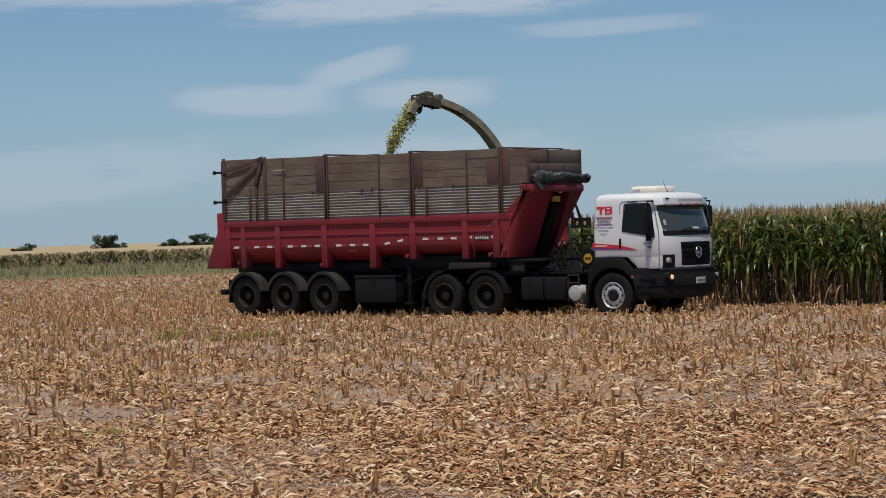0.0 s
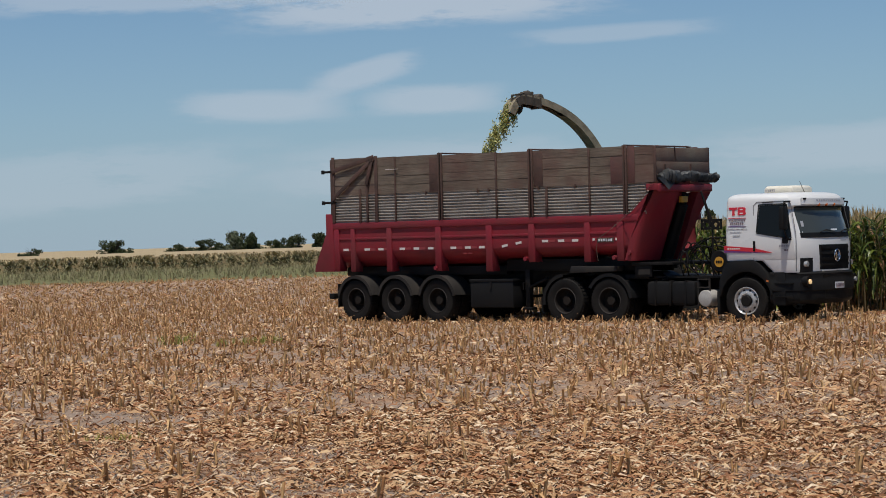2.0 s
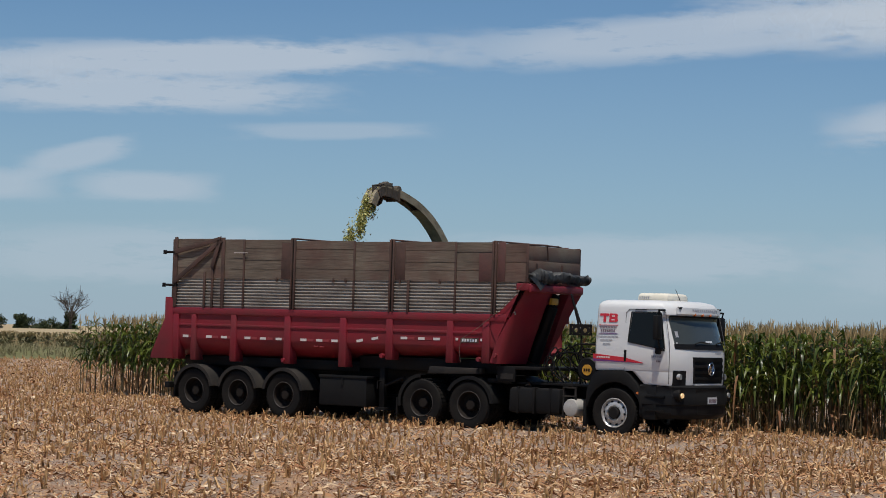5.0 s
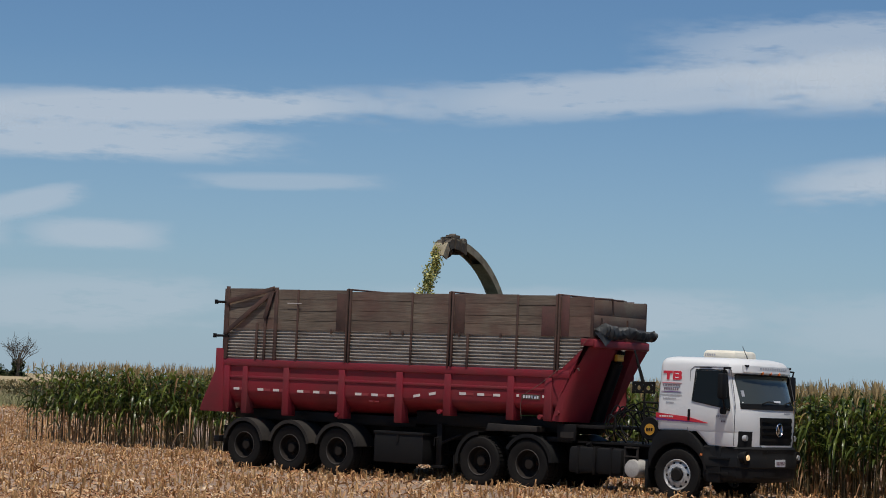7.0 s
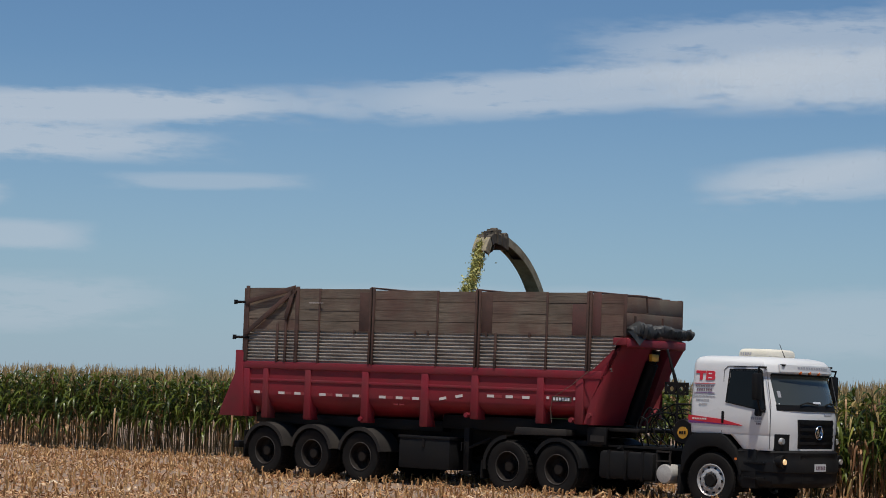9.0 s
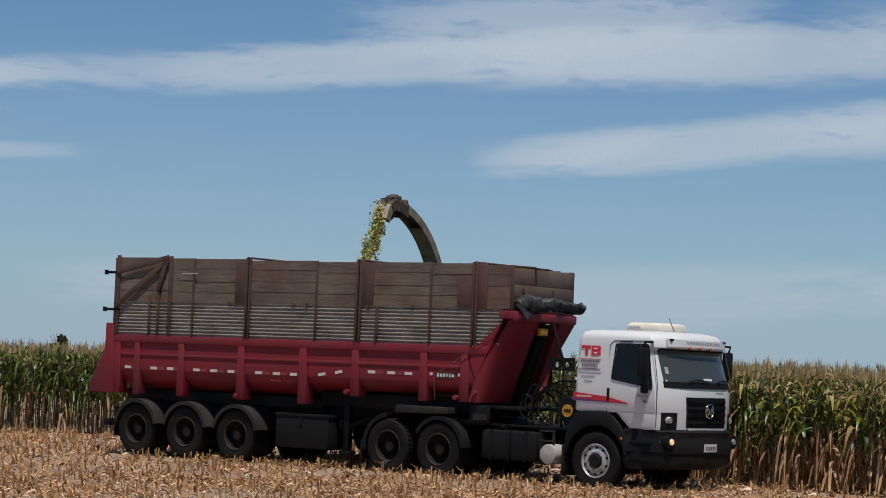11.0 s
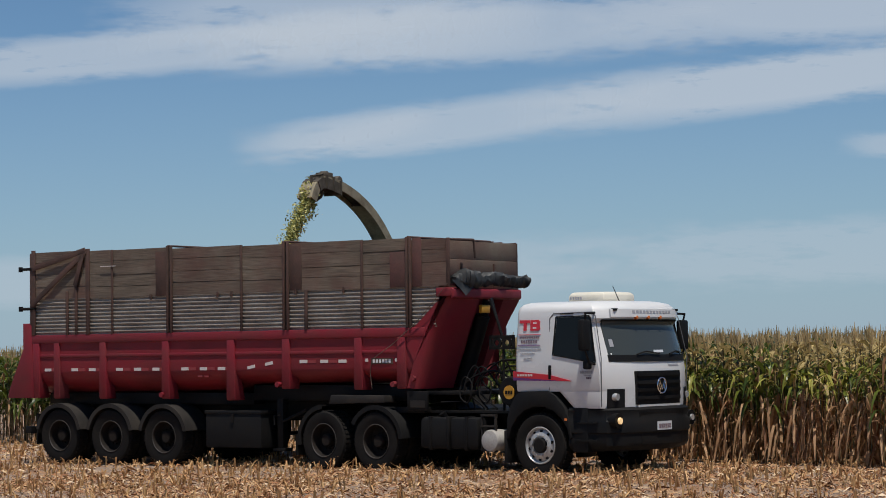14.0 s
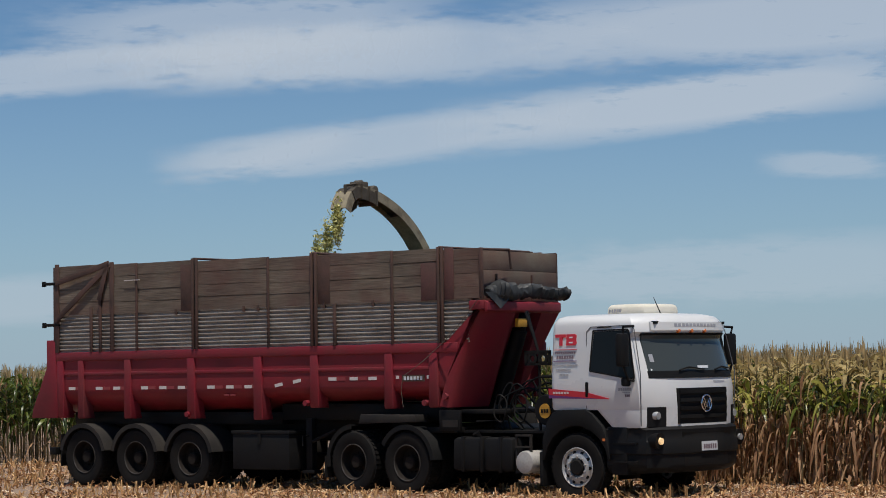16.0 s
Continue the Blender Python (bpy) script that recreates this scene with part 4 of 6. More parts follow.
# ---------------------------------------------------------------- trailer
def build_trailer():
    t = thing("tipper_trailer", "dark red tipper trailer with weathered plank sideboards, taking chopped maize", "trailer")
    # half-pipe tub: cross sections along x
    def section(x, low, half=1.205, top=2.40):
        pts = [(x, -half, top), (x, -half, 1.98), (x, -half, 1.80)]
        for i in range(1, 11):
            a = radians(9.0 * i)
            pts.append((x, -half * (0.12 + 0.88 * math.cos(a) ** 0.8), low + (1.80 - low) * (1 - math.sin(a))))
        return pts + [(px, -py, pz) for px, py, pz in reversed(pts)]
    g = Geo()
    rings = [section(-3.55, 1.30), section(-1.0, 1.34), section(1.4, 1.38), section(2.1, 1.50), section(5.75, 1.54), section(6.05, 1.58)]
    g.loft(rings, False)
    inner = [[(x, y * 0.965, z + 0.03) for x, y, z in r] for r in rings]
    g.loft(inner, False)
    part("tub", g, RED, t, "dark red rounded steel tub")
    # sloped nose with a channel for the hoist ram
    g = Geo()
    def nose(y0, y1):
        g.prism([(5.80, 1.46), (6.20, 1.44), (6.36, 1.90), (6.62, 2.60), (6.78, 2.96), (6.80, 3.02), (6.70, 3.06), (6.45, 2.92), (6.12, 2.64), (5.80, 2.37), (5.80, 2.20), (5.95, 1.90)], y0, y1)
    side = [(5.80, 1.46), (6.20, 1.44), (6.36, 1.90), (6.62, 2.60), (6.78, 2.96), (6.80, 3.02), (6.70, 3.06), (6.45, 2.92), (6.12, 2.64), (5.80, 2.37), (5.80, 2.20), (5.95, 1.90)]
    g.loft([[(x - back * (1.0 if 0 < i < 6 else 0.0), y, z) for i, (x, z) in enumerate(side)]
            for y, back in ((-1.23, 0.27), (-1.215, 0.22), (-1.16, 0.155), (-1.06, 0.10), (-0.92, 0.055), (-0.72, 0.02), (-0.42, 0.0))], True, True)
    k = len(g.v)
    nose(0.30, 0.80)
    # the far cheek draws in towards the foot
    g.v[k:] = [(x, y if y < 0.5 else 0.34 + 0.46 * min(1.0, max(0.0, (z - 1.44) / 1.5)), z) for x, y, z in g.v[k:]]
    g.prism([(5.82, 1.50), (6.0, 1.50), (6.46, 3.0), (6.30, 3.0)], -0.42, 0.30)
    part("nose", g, RED, t, "red sloped front wall")
    g = Geo().box(6.46, 6.78, -1.26, 0.80, 3.02, 3.17)
    g.prism([(6.78, 2.97), (6.84, 3.0), (6.84, 3.14), (6.78, 3.17)], -1.26, 0.80)
    part("front_lip", g, RED_FRAME, t, "", 0.015)
    g = Geo().tube([(6.14, -0.06, 1.50), (6.60, -0.06, 2.70)], [0.14, 0.13], 16)
    g.tube([(6.42, -0.06, 2.2), (6.70, -0.06, 2.95)], 0.085, 14)
    part("hoist_ram", g, BLACK, t)
    g = Geo().box(6.72, 6.80, -0.36, -0.12, 2.74, 2.88)
    part("ram_bracket", g, YELLOW, t, "rust-yellow bracket", 0.01)
    # rails
    for s in (-1, 1):
        y0, y1 = sorted((s * 1.10, s * 1.245))
        part("top_rail", Geo().box(-3.56, 6.2, y0, y1, 2.34, 2.50), RED_FRAME, t, "", 0.012)
        y0, y1 = sorted((s * 1.17, s * 1.224))
        part("side_rail", Geo().box(-3.5, 5.72, y0, y1, 2.06, 2.12), RED_FRAME, t, "", 0.008)
        for x, zb, w in ((-3.44, 1.26, 0.2), (-2.86, 1.25, 0.17), (-1.59, 1.25, 0.19), (0.07, 1.25, 0.20), (1.72, 1.23, 0.21), (3.05, 1.44, 0.20), (4.72, 1.42, 0.19), (5.68, 1.44, 0.20)):
            g = Geo()
            out = [(s * 1.242, 2.35), (s * 1.242, zb + 0.04), (s * 1.22, zb), (s * 0.95, zb), (s * 1.02, zb + 0.3), (s * 1.12, zb + 0.75), (s * 1.14, 2.35)]
            k = len(out)
            vs = [(x - w / 2 + (0.012 if z > zb + 0.4 else 0.0), y, z) for y, z in out] + [(x + w / 2 - (0.012 if z > zb + 0.4 else 0.0), y, z) for y, z in out]
            g.add(vs, [tuple(range(k)), tuple(range(2 * k - 1, k - 1, -1))] + [(i, k + i, k + (i + 1) % k, (i + 1) % k) for i in range(k)])
            part("rib", g, RED_FRAME, t, "", 0.012)
        # pivots on the rear of some ribs
        for x, z in ((0.0, 1.33), (2.88, 1.52), (5.52, 1.52), (5.95, 1.62)):
            part("pin", Geo().tube([(x, s * 1.2, z), (x, s * 1.29, z)], 0.05, 10), RED_FRAME, t)
    # reflective tape, white and red by turns
    tape = Geo().box(-0.09, 0.09, -0.004, 0.004, -0.028, 0.028)
    me_w, me_r = tape.mesh("tape", TAPE_W), tape.mesh("tape", TAPE_R)
    for xs in ((-3.13, -2.38, -1.90), (-1.16, -0.68, -0.20), (0.55, 1.02, 1.47), (3.45, 3.93, 4.35)):
        for x in xs:
            zt = 1.815 if x < 2 else 1.93
            for dx, me in ((0, me_w), (0.2, me_r)):
                if x + dx < 4.5:
                    part("tape", me, None, t, "", 0, pose(x + dx, -1.207, zt))
    for x, z in ((2.55, 1.84), (2.98, 1.90)):
        part("tape", me_w, None, t, "", 0, pose(x - 0.35, -1.209, z, 0, -10))
    for x in (4.90, 5.56):
        part("tape", Geo().box(x - 0.03, x + 0.03, -1.218, -1.207, 1.915, 1.97), TAPE_W, t)
    sign = part("maker_plate", Geo().box(5.0, 5.48, -1.216, -1.202, 1.87, 1.98), RUST, t, "dark maker's plate with pale bars")
    for i in range(6):
        part("bar", Geo().box(5.04 + 0.07 * i, 5.085 + 0.07 * i, -1.220, -1.2165, 1.895, 1.955), PLATE, sign)
    for i in range(2):
        part("bar", Geo().box(0.86 + 0.16 * i, 0.98 + 0.16 * i, -1.195, -1.12, 1.66, 1.69), TAPE_R, t)
    # tail: flared chute at the rear
    for y0 in (-1.25, 1.15):
        part("tail_cheek", Geo().prism([(-3.80, 2.74), (-3.56, 2.74), (-3.50, 1.26), (-4.24, 1.26), (-4.20, 1.42), (-3.80, 2.22)], y0, y0 + 0.1), RED_FRAME, t, "", 0.01)
    part("tailgate", Geo().prism([(-3.74, 2.5), (-3.62, 2.5), (-3.66, 1.34), (-4.18, 1.30), (-4.20, 1.38), (-3.76, 1.95)], -1.15, 1.15), RED, t, "", 0.01)
    # sideboards: corrugated sheet below, planks above, rusty posts
    posts = [(-3.50, 0.10), (-1.98, 0.10), (-1.32, 0.05), (0.20, 0.14), (2.0, 0.05), (3.08, 0.14), (4.83, 0.05), (5.87, 0.12), (6.72, 0.07)]
    rnd = random.Random(5)
    def top(x):
        return 4.15 - 0.012 * (x + 3.5)
    prof = [(0.0165 * math.sin(2 * math.pi * i / 6), 2.50 + 0.72 * i / 60) for i in range(61)]
    for s in (-1, 1):
        g = Geo()
        ends = (-3.52, 6.42 if s < 0 else 6.02)
        for off in (1.205, 1.185):
            g.loft([[(x, s * off + p, z) for p, z in prof] for x in ends], False)
        part("corrugated_sheet", g, ZINC, t, "dull grey corrugated steel sheet")
        if s > 0:
            posts[-1] = (6.40, 0.07)
        for (xa, _), (xb, _) in zip(posts[:-1], posts[1:]):
            mid = top(0.5 * (xa + xb)) + rnd.uniform(-0.012, 0.012)
            step = (mid - 3.20) / 4
            levels = [3.20] + [3.20 + step * i + rnd.uniform(-0.025, 0.025) for i in (1, 2, 3)] + [mid]
            for z, z1 in zip(levels[:-1], levels[1:]):
                off, tilt = rnd.uniform(-0.004, 0.004), rnd.uniform(-0.006, 0.006)
                g = Geo().box(xa + 0.003, xb - 0.003, s * 1.205 - 0.018 + off, s * 1.205 + 0.018 + off, z + 0.004, z1 - 0.004)
                g.box(xa + 0.01, xb - 0.01, s * 1.195 - 0.006, s * 1.195 + 0.006, max(3.2, z - 0.012), min(mid, z1 + 0.012) - 0.006)
                g.v = [(px, py, pz + (tilt if px > 0.5 * (xa + xb) and pz < mid - 0.03 else 0.0)) for px, py, pz in g.v]
                part("plank", g, WOOD, t)
        for x, w in posts:
            zt = top(x) + (0.035 if w > 0.09 else -0.005)
            foot = 3.19 if x > 6.0 else 2.50
            if w > 0.11:
                for dx in (-w / 2, w / 2 - 0.045):
                    y0, y1 = sorted((s * 1.225, s * 1.27))
                    part("post", Geo().box(x + dx, x + dx + 0.045, y0, y1, 2.50, zt), RUST, t, "", 0.006)
                part("post_web", Geo().box(x - w / 2 + 0.04, x + w / 2 - 0.04, s * 1.228 - 0.005, s * 1.228 + 0.005, 2.50, zt - 0.02), BLACK, t)
            else:
                y0, y1 = sorted((s * 1.225, s * 1.255))
                part("post", Geo().box(x - w / 2, x + w / 2, y0, y1, foot, zt), RUST, t, "", 0.006)
        for xa, xb, za, zb, m in ((-0.17, 0.13, 3.20, 4.04, RUST), (3.16, 3.44, 3.22, 4.02, RUST), (5.45, 5.80, 3.20, 3.82, RUST_RED), (5.94, 6.14, 3.20, 4.05, RUST_RED)):
            part("post_plate", Geo().box(xa, xb, s * 1.2295 - 0.0045, s * 1.2295 + 0.0045, za, zb), m, t, "", 0.002)
        for x, z1 in ((-2.55, 3.35), (3.55, 3.22), (-2.30, 3.6)):
            y0, y1 = sorted((s * 1.225, s * 1.262))
            part("post", Geo().box(x - 0.03, x + 0.03, y0, y1, 2.50, z1), RUST, t, "", 0.006)
        # rear braces
        for x0, z0, x1, z1 in ((-2.02, 4.14, -3.52, 3.82), (-2.02, 4.12, -3.52, 3.10), (-2.10, 4.05, -2.30, 3.45)):
            d = Vector((x1 - x0, 0, z1 - z0)).normalized()
            nrm = Vector((-d.z, 0, d.x)) * 0.055
            pts = [(x0 + nrm.x, z0 + nrm.z), (x1 + nrm.x, z1 + nrm.z), (x1 - nrm.x, z1 - nrm.z), (x0 - nrm.x, z0 - nrm.z)]
            y0, y1 = sorted((s * 1.262, s * 1.278))
            part("brace", Geo().prism(pts, y0, y1), RUST, t, "", 0.003)
        part("side_clip", Geo().box(-1.62, -1.20, s * 1.262 - 0.006, s * 1.262 + 0.006, 3.80, 3.812), TAPE_W, t)
        for x in (-0.3, 1.4, 1.75, 3.3, 4.4):
            part("cleat", Geo().box(x - 0.02, x + 0.02, s * 1.225 - 0.02, s * 1.225 + 0.02, 3.14, 3.24), RUST, t)
    for z in (3.82, 3.03):
        part("rear_bar", Geo().tube([(-3.87, -1.24, z), (-3.45, -1.24, z)], 0.03, 10).box(-3.90, -3.84, -1.27, -1.21, z - 0.05, z + 0.05), BLACK, t)
    part("rear_frame", Geo().box(-3.60, -3.52, -1.22, 1.22, 2.74, 2.82).box(-3.60, -3.52, -1.25, -1.20, 2.7, 4.13).box(-3.60, -3.52, 1.20, 1.25, 2.7, 4.13), RUST, t, "", 0.006)
    for i in range(5):
        part("plank", Geo().box(-3.585, -3.55, -1.19, 1.19, 2.84 + 0.26 * i, 3.09 + 0.26 * i), WOOD, t, "", 0.004)
    # front board and roof bows
    for i, (z0, z1) in enumerate(((3.18, 3.40), (3.405, 3.68), (3.685, 4.0))):
        part("plank", Geo().box(6.44, 6.48, -1.18, 1.18, z0, z1), WOOD, t, "", 0.005)
    for y in (-0.55, 0.45):
        part("front_stay", Geo().box(6.482, 6.51, y - 0.02, y + 0.02, 3.2, 3.62), RUST, t)
    part("front_stay", Geo().box(6.42, 6.47, 1.185, 1.23, 3.15, 4.01), RUST, t)
    for x in (0.16, 3.04, 5.85):
        part("roof_bow", Geo().tube([(x, -1.24, top(x) + 0.03), (x + 0.02, 1.24, top(x) + 0.03)], 0.02, 8), RUST, t)
    part("front_bow", Geo().tube([(6.66, -1.22, 4.0), (6.62, -0.35, 4.02), (6.62, -0.30, 3.70)], 0.022, 8), RUST, t)
    # rolled tarpaulin with loose folds
    g = Geo()
    path, rad = [], []
    rr = np.random.default_rng(3)
    for i in range(60):
        y = -1.12 + 2.17 * i / 59
        path.append((6.76 + 0.02 * math.sin(7 * y), y, 3.33 + 0.015 * math.sin(5.2 * y + 1) - 0.05 * (abs(y) / 1.3) ** 3))
        rad.append(0.105 + rr.normal(0, 0.014) + (0.045 if 4 < i < 17 else 0) - (0.07 if i in (0, 59) else 0))
    g.tube(path, rad, 20)
    for i, v in enumerate(g.v):
        p = Vector((v[0] * 13.0, v[1] * 5.0 + v[2] * 6.0, v[2] * 13.0))
        n = noise.noise(p * 0.6) * 0.05 + noise.noise(p * 1.6) * 0.018
        g.v[i] = (v[0] + n, v[1], v[2] + n)
    part("tarpaulin_roll", g, TARP, t, "rolled black tarpaulin")
    g = Geo().loft([[(6.82 + 0.02 * j, -1.28 + 0.12 * i + 0.03 * j, 3.30 - 0.09 * j * (1 - 0.3 * abs(i - 2))) for i in range(5)] for j in range(4)], False)
    part("tarpaulin_flap", g, TARP, t)
    part("rope", Geo().tube([(6.72, -1.28, 3.24), (6.4, -1.285, 2.9), (6.0, -1.28, 2.55), (5.5, -1.275, 2.2), (5.05, -1.26, 1.95), (4.98, -1.22, 1.72), (5.02, -1.22, 1.45)], 0.006, 6), WOOD, t)
    # chassis
    for s in (-1, 1):
        y0, y1 = sorted((s * 0.38, s * 0.52))
        part("chassis_beam", Geo().prism([(-3.6, 0.88), (3.2, 0.92), (3.9, 1.18), (5.9, 1.18), (5.9, 1.34), (-3.6, 1.24)], y0, y1), BLACK, t, "", 0.01)
    # added dark fill: closes the bright gap and stands for shade under the tub
    part("subframe", Geo().box(-3.5, 1.9, -0.8, 0.8, 1.14, 1.36).box(1.9, 5.8, -0.8, 0.8, 1.22, 1.50), BLACK, t, "", 0.01)
    for x in (-3.4, -2.1, -0.7, 0.7, 2.9, 5.6):
        part("cross_member", Geo().box(x - 0.06, x + 0.06, -0.38, 0.38, 0.98, 1.16), BLACK, t)
    for x in (0.0, -1.4, -2.8):
        part("axle", Geo().tube([(x, -0.95, 0.52), (x, 0.95, 0.52)], 0.075, 12), BLACK, t)
        part("spring", Geo().box(x - 0.5, x + 0.5, -0.55, -0.45, 0.62, 0.74).box(x - 0.5, x + 0.5, 0.45, 0.55, 0.62, 0.74), BLACK, t)
        for s in (-1, 1):
            wheel(t, "twin", x, s * 1.08, 0.53)
            y0, y1 = (-1.27, -0.62) if s < 0 else (0.62, 1.27)
            part("mudguard", fender(x, y0, y1, 0.53, 0.60, 12, 168), FENDER, t, "dusty grey plastic mudguard")
    part("bumper_bar", Geo().box(-3.78, -3.62, -1.2, 1.2, 0.56, 0.70).box(-3.75, -3.45, -0.5, -0.4, 0.6, 1.0).box(-3.75, -3.45, 0.4, 0.5, 0.6, 1.0), BLACK, t, "", 0.01)
    part("rear_flap", Geo().box(-3.47, -3.44, -1.2, -0.7, 0.35, 0.95), BLACK, t)
    box = part("tool_box", Geo().box(1.06, 2.42, -1.2, -0.62, 0.36, 1.02), PLASTIC, t, "dark dusty tool box", 0.02)
    part("lid", Geo().box(1.04, 2.44, -1.215, -0.6, 0.98, 1.04), PLASTIC, box, "", 0.01)
    part("latch", Geo().box(1.7, 1.76, -1.225, -1.2, 0.82, 0.98), BLACK, box)
    for s in (-1, 1):
        y0, y1 = sorted((s * 0.85, s * 0.98))
        part("landing_leg", Geo().box(2.62, 2.76, y0, y1, 0.36, 1.25).box(2.55, 2.83, y0 - 0.04, y1 + 0.04, 0.30, 0.36), BLACK, t, "", 0.008)
    part("leg_brace", Geo().tube([(2.69, -0.9, 0.62), (2.69, 0.9, 0.62)], 0.035, 8).tube([(2.8, -1.0, 0.85), (3.25, -0.9, 1.05)], 0.03, 8), BLACK, t)
    part("leg_crank", Geo().tube([(2.69, -1.0, 0.95), (2.69, -1.14, 0.95), (2.69, -1.14, 0.78)], 0.016, 8), BLACK, t)
    # hitch gear ahead of the nose
    part("hitch_plate", Geo().box(5.85, 7.0, -1.05, 0.9, 1.33, 1.40), BLACK, t, "", 0.01)
    return t


# ---------------------------------------------------------------- tractor unit
def build_truck():
    t = thing("truck", "white cab-over truck hauling a red tipper trailer across stubble", "truck")
    K = KING

    def front(y, z):
        """Cab's front skin at a height and breadth."""
        x0 = float(np.interp(z, (1.0, 1.14, 1.45, 1.75, 1.95, 2.5, 2.58, 2.74, 2.83, 2.88), (10.33, 10.34, 10.35, 10.34, 10.30, 10.13, 10.21, 10.19, 10.09, 9.85)))
        return x0 + 0.02 - 0.31 * min(1.0, abs(y) / 1.2) ** 3.4

    def outline(z, x_rear, half):
        pts = []
        n = 26
        for i in range(n + 1):                      # front, from the far side to the near side
            y = half * math.sin(math.pi / 2 * (1 - 2 * i / n))
            pts.append((front(y * 1.2 / half, z) - K, y, z))
        r = 0.12
        for i in range(5):
            a = radians(90 * i / 4)
            pts.append((x_rear + r - r * math.sin(a) - K, -half + r - r * math.cos(a), z))
        for i in range(5):
            a = radians(90 * i / 4)
            pts.append((x_rear + r - r * math.cos(a) - K, half - r + r * math.sin(a), z))
        return pts

    cab = Geo()
    levels = [(1.40, 8.31, 1.20), (1.44, 8.30, 1.215), (1.75, 8.30, 1.225), (2.0, 8.30, 1.22), (2.5, 8.31, 1.18), (2.58, 8.31, 1.175), (2.70, 8.315, 1.165), (2.77, 8.33, 1.145), (2.825, 8.37, 1.10), (2.855, 8.42, 1.02), (2.87, 8.52, 0.9)]
    cab.loft([outline(*l) for l in levels], True, True)
    body = part("cab", cab, WHITE, t, "white cab with red and purple side stripe")
    lowf = Geo().loft([[(x, y, z) for x, y, z in outline(zz, xr, hw)] for zz, xr, hw in ((1.13, 9.46, 1.19), (1.2, 9.40, 1.21), (1.402, 9.18, 1.205))], True, True)
    part("lower_panel", lowf, WHITE, body)

    def skin(name, y0, y1, z0, z1, mat, proud, owner, label="", ny=14, nz=8, thick=0.03, taper=0.0):
        """A curved panel lying on the cab's front."""
        g = Geo()
        rows = []
        for j in range(nz + 1):
            z = z0 + (z1 - z0) * j / nz
            c, h = 0.5 * (y0 + y1), 0.5 * (y1 - y0) - taper * (1 - j / nz)
            rows.append([(front(c + h * (2 * i / ny - 1), z) + proud - K, c + h * (2 * i / ny - 1), z) for i in range(ny + 1)])
        g.loft(rows, False)
        g.loft([[(x - thick, y, z) for x, y, z in r] for r in rows], False)
        k, n = ny + 1, (ny + 1) * (nz + 1)
        rim = [i for i in range(k)] + [j * k + ny for j in range(1, nz + 1)] + [nz * k + i for i in range(ny - 1, -1, -1)] + [j * k for j in range(nz - 1, 0, -1)]
        g.f += [(a, b, n + b, n + a) for a, b in zip(rim, rim[1:] + rim[:1])]
        g.k += [0] * len(rim)
        return part(name, g, mat, owner, label)

    glass = skin("windscreen", -1.04, 1.04, 1.97, 2.53, SCREEN, 0.012, t, "dark windscreen", taper=-0.02)
    skin("windscreen_seal", -1.07, 1.07, 1.875, 1.985, PLASTIC, 0.016, t, "", 14, 2)
    skin("windscreen_seal", -1.06, 1.06, 2.52, 2.56, PLASTIC, 0.014, t, "", 14, 1)
    for y in (-0.55, 0.35):
        z0 = 1.99
        part("wiper", Geo().tube([(front(y, z0) + 0.04 - K, y, z0), (front(y + 0.25, 2.04) + 0.04 - K, y + 0.25, 2.04), (front(y + 0.6, 2.0) + 0.04 - K, y + 0.62, 2.0)], 0.012, 6), BLACK, glass)
    skin("sticker", -1.0, -0.94, 2.12, 2.24, SIGN_GREY, 0.016, glass, "", 2, 2, 0.004)
    skin("paper", -0.05, 0.22, 2.02, 2.06, PLATE, 0.016, glass, "", 3, 1, 0.004)
    # visor with a plain mark and marker lamps
    visor = skin("visor", -0.95, 0.95, 2.60, 2.73, WHITE, 0.025, t, "", 14, 4)
    for i in range(12):
        y = -0.52 + 0.093 * i
        skin("bar", y, y + 0.062, 2.665, 2.705, SIGN_GREY, 0.031, visor, "", 1, 1, 0.004)
    for y in (-0.86, -0.42, -0.10, 0.24, 0.86):
        x = front(y, 2.59)
        if abs(y) < 0.5:
            part("marker_lamp", Geo().tube([(x - 0.02 - K, y, 2.592), (x + 0.035 - K, y, 2.592)], [0.036, 0.026], 12), ORANGE, t, "orange marker lamp")
        else:
            part("vent", Geo().box(x - 0.05 - K, x + 0.02 - K, y - 0.05, y + 0.05, 2.70, 2.74), PLASTIC, t)
    # grille
    grille = skin("grille", -0.64, 0.64, 1.18, 1.72, PLASTIC, 0.02, t, "dark grille with a round chrome emblem", taper=0.02)
    for i in range(4):
        z = 1.26 + 0.125 * i
        skin("slat", -0.60, 0.60, z, z + 0.055, BLACK if i % 2 else PLASTIC, 0.045, grille, "", 14, 1, 0.04)
    skin("slat", -0.58, 0.58, 1.135, 1.175, WHITE, 0.04, grille, "white strip", 14, 1)
    xe = front(0, 1.48) + 0.055 - K
    g = Geo()
    ring = [[(xe + 0.012 * math.cos(b), (0.125 + 0.013 * math.sin(b)) * math.cos(a), 1.48 + (0.125 + 0.013 * math.sin(b)) * math.sin(a)) for b in [2 * math.pi * i / 8 for i in range(8)]]
            for a in [2 * math.pi * j / 28 for j in range(29)]]
    g.loft(ring, True)
    emblem = part("emblem_ring", g, CHROME, grille)
    part("emblem_disc", Geo().tube([(xe - 0.03, 0, 1.48), (xe - 0.004, 0, 1.48)], 0.12, 24), PLASTIC, emblem)
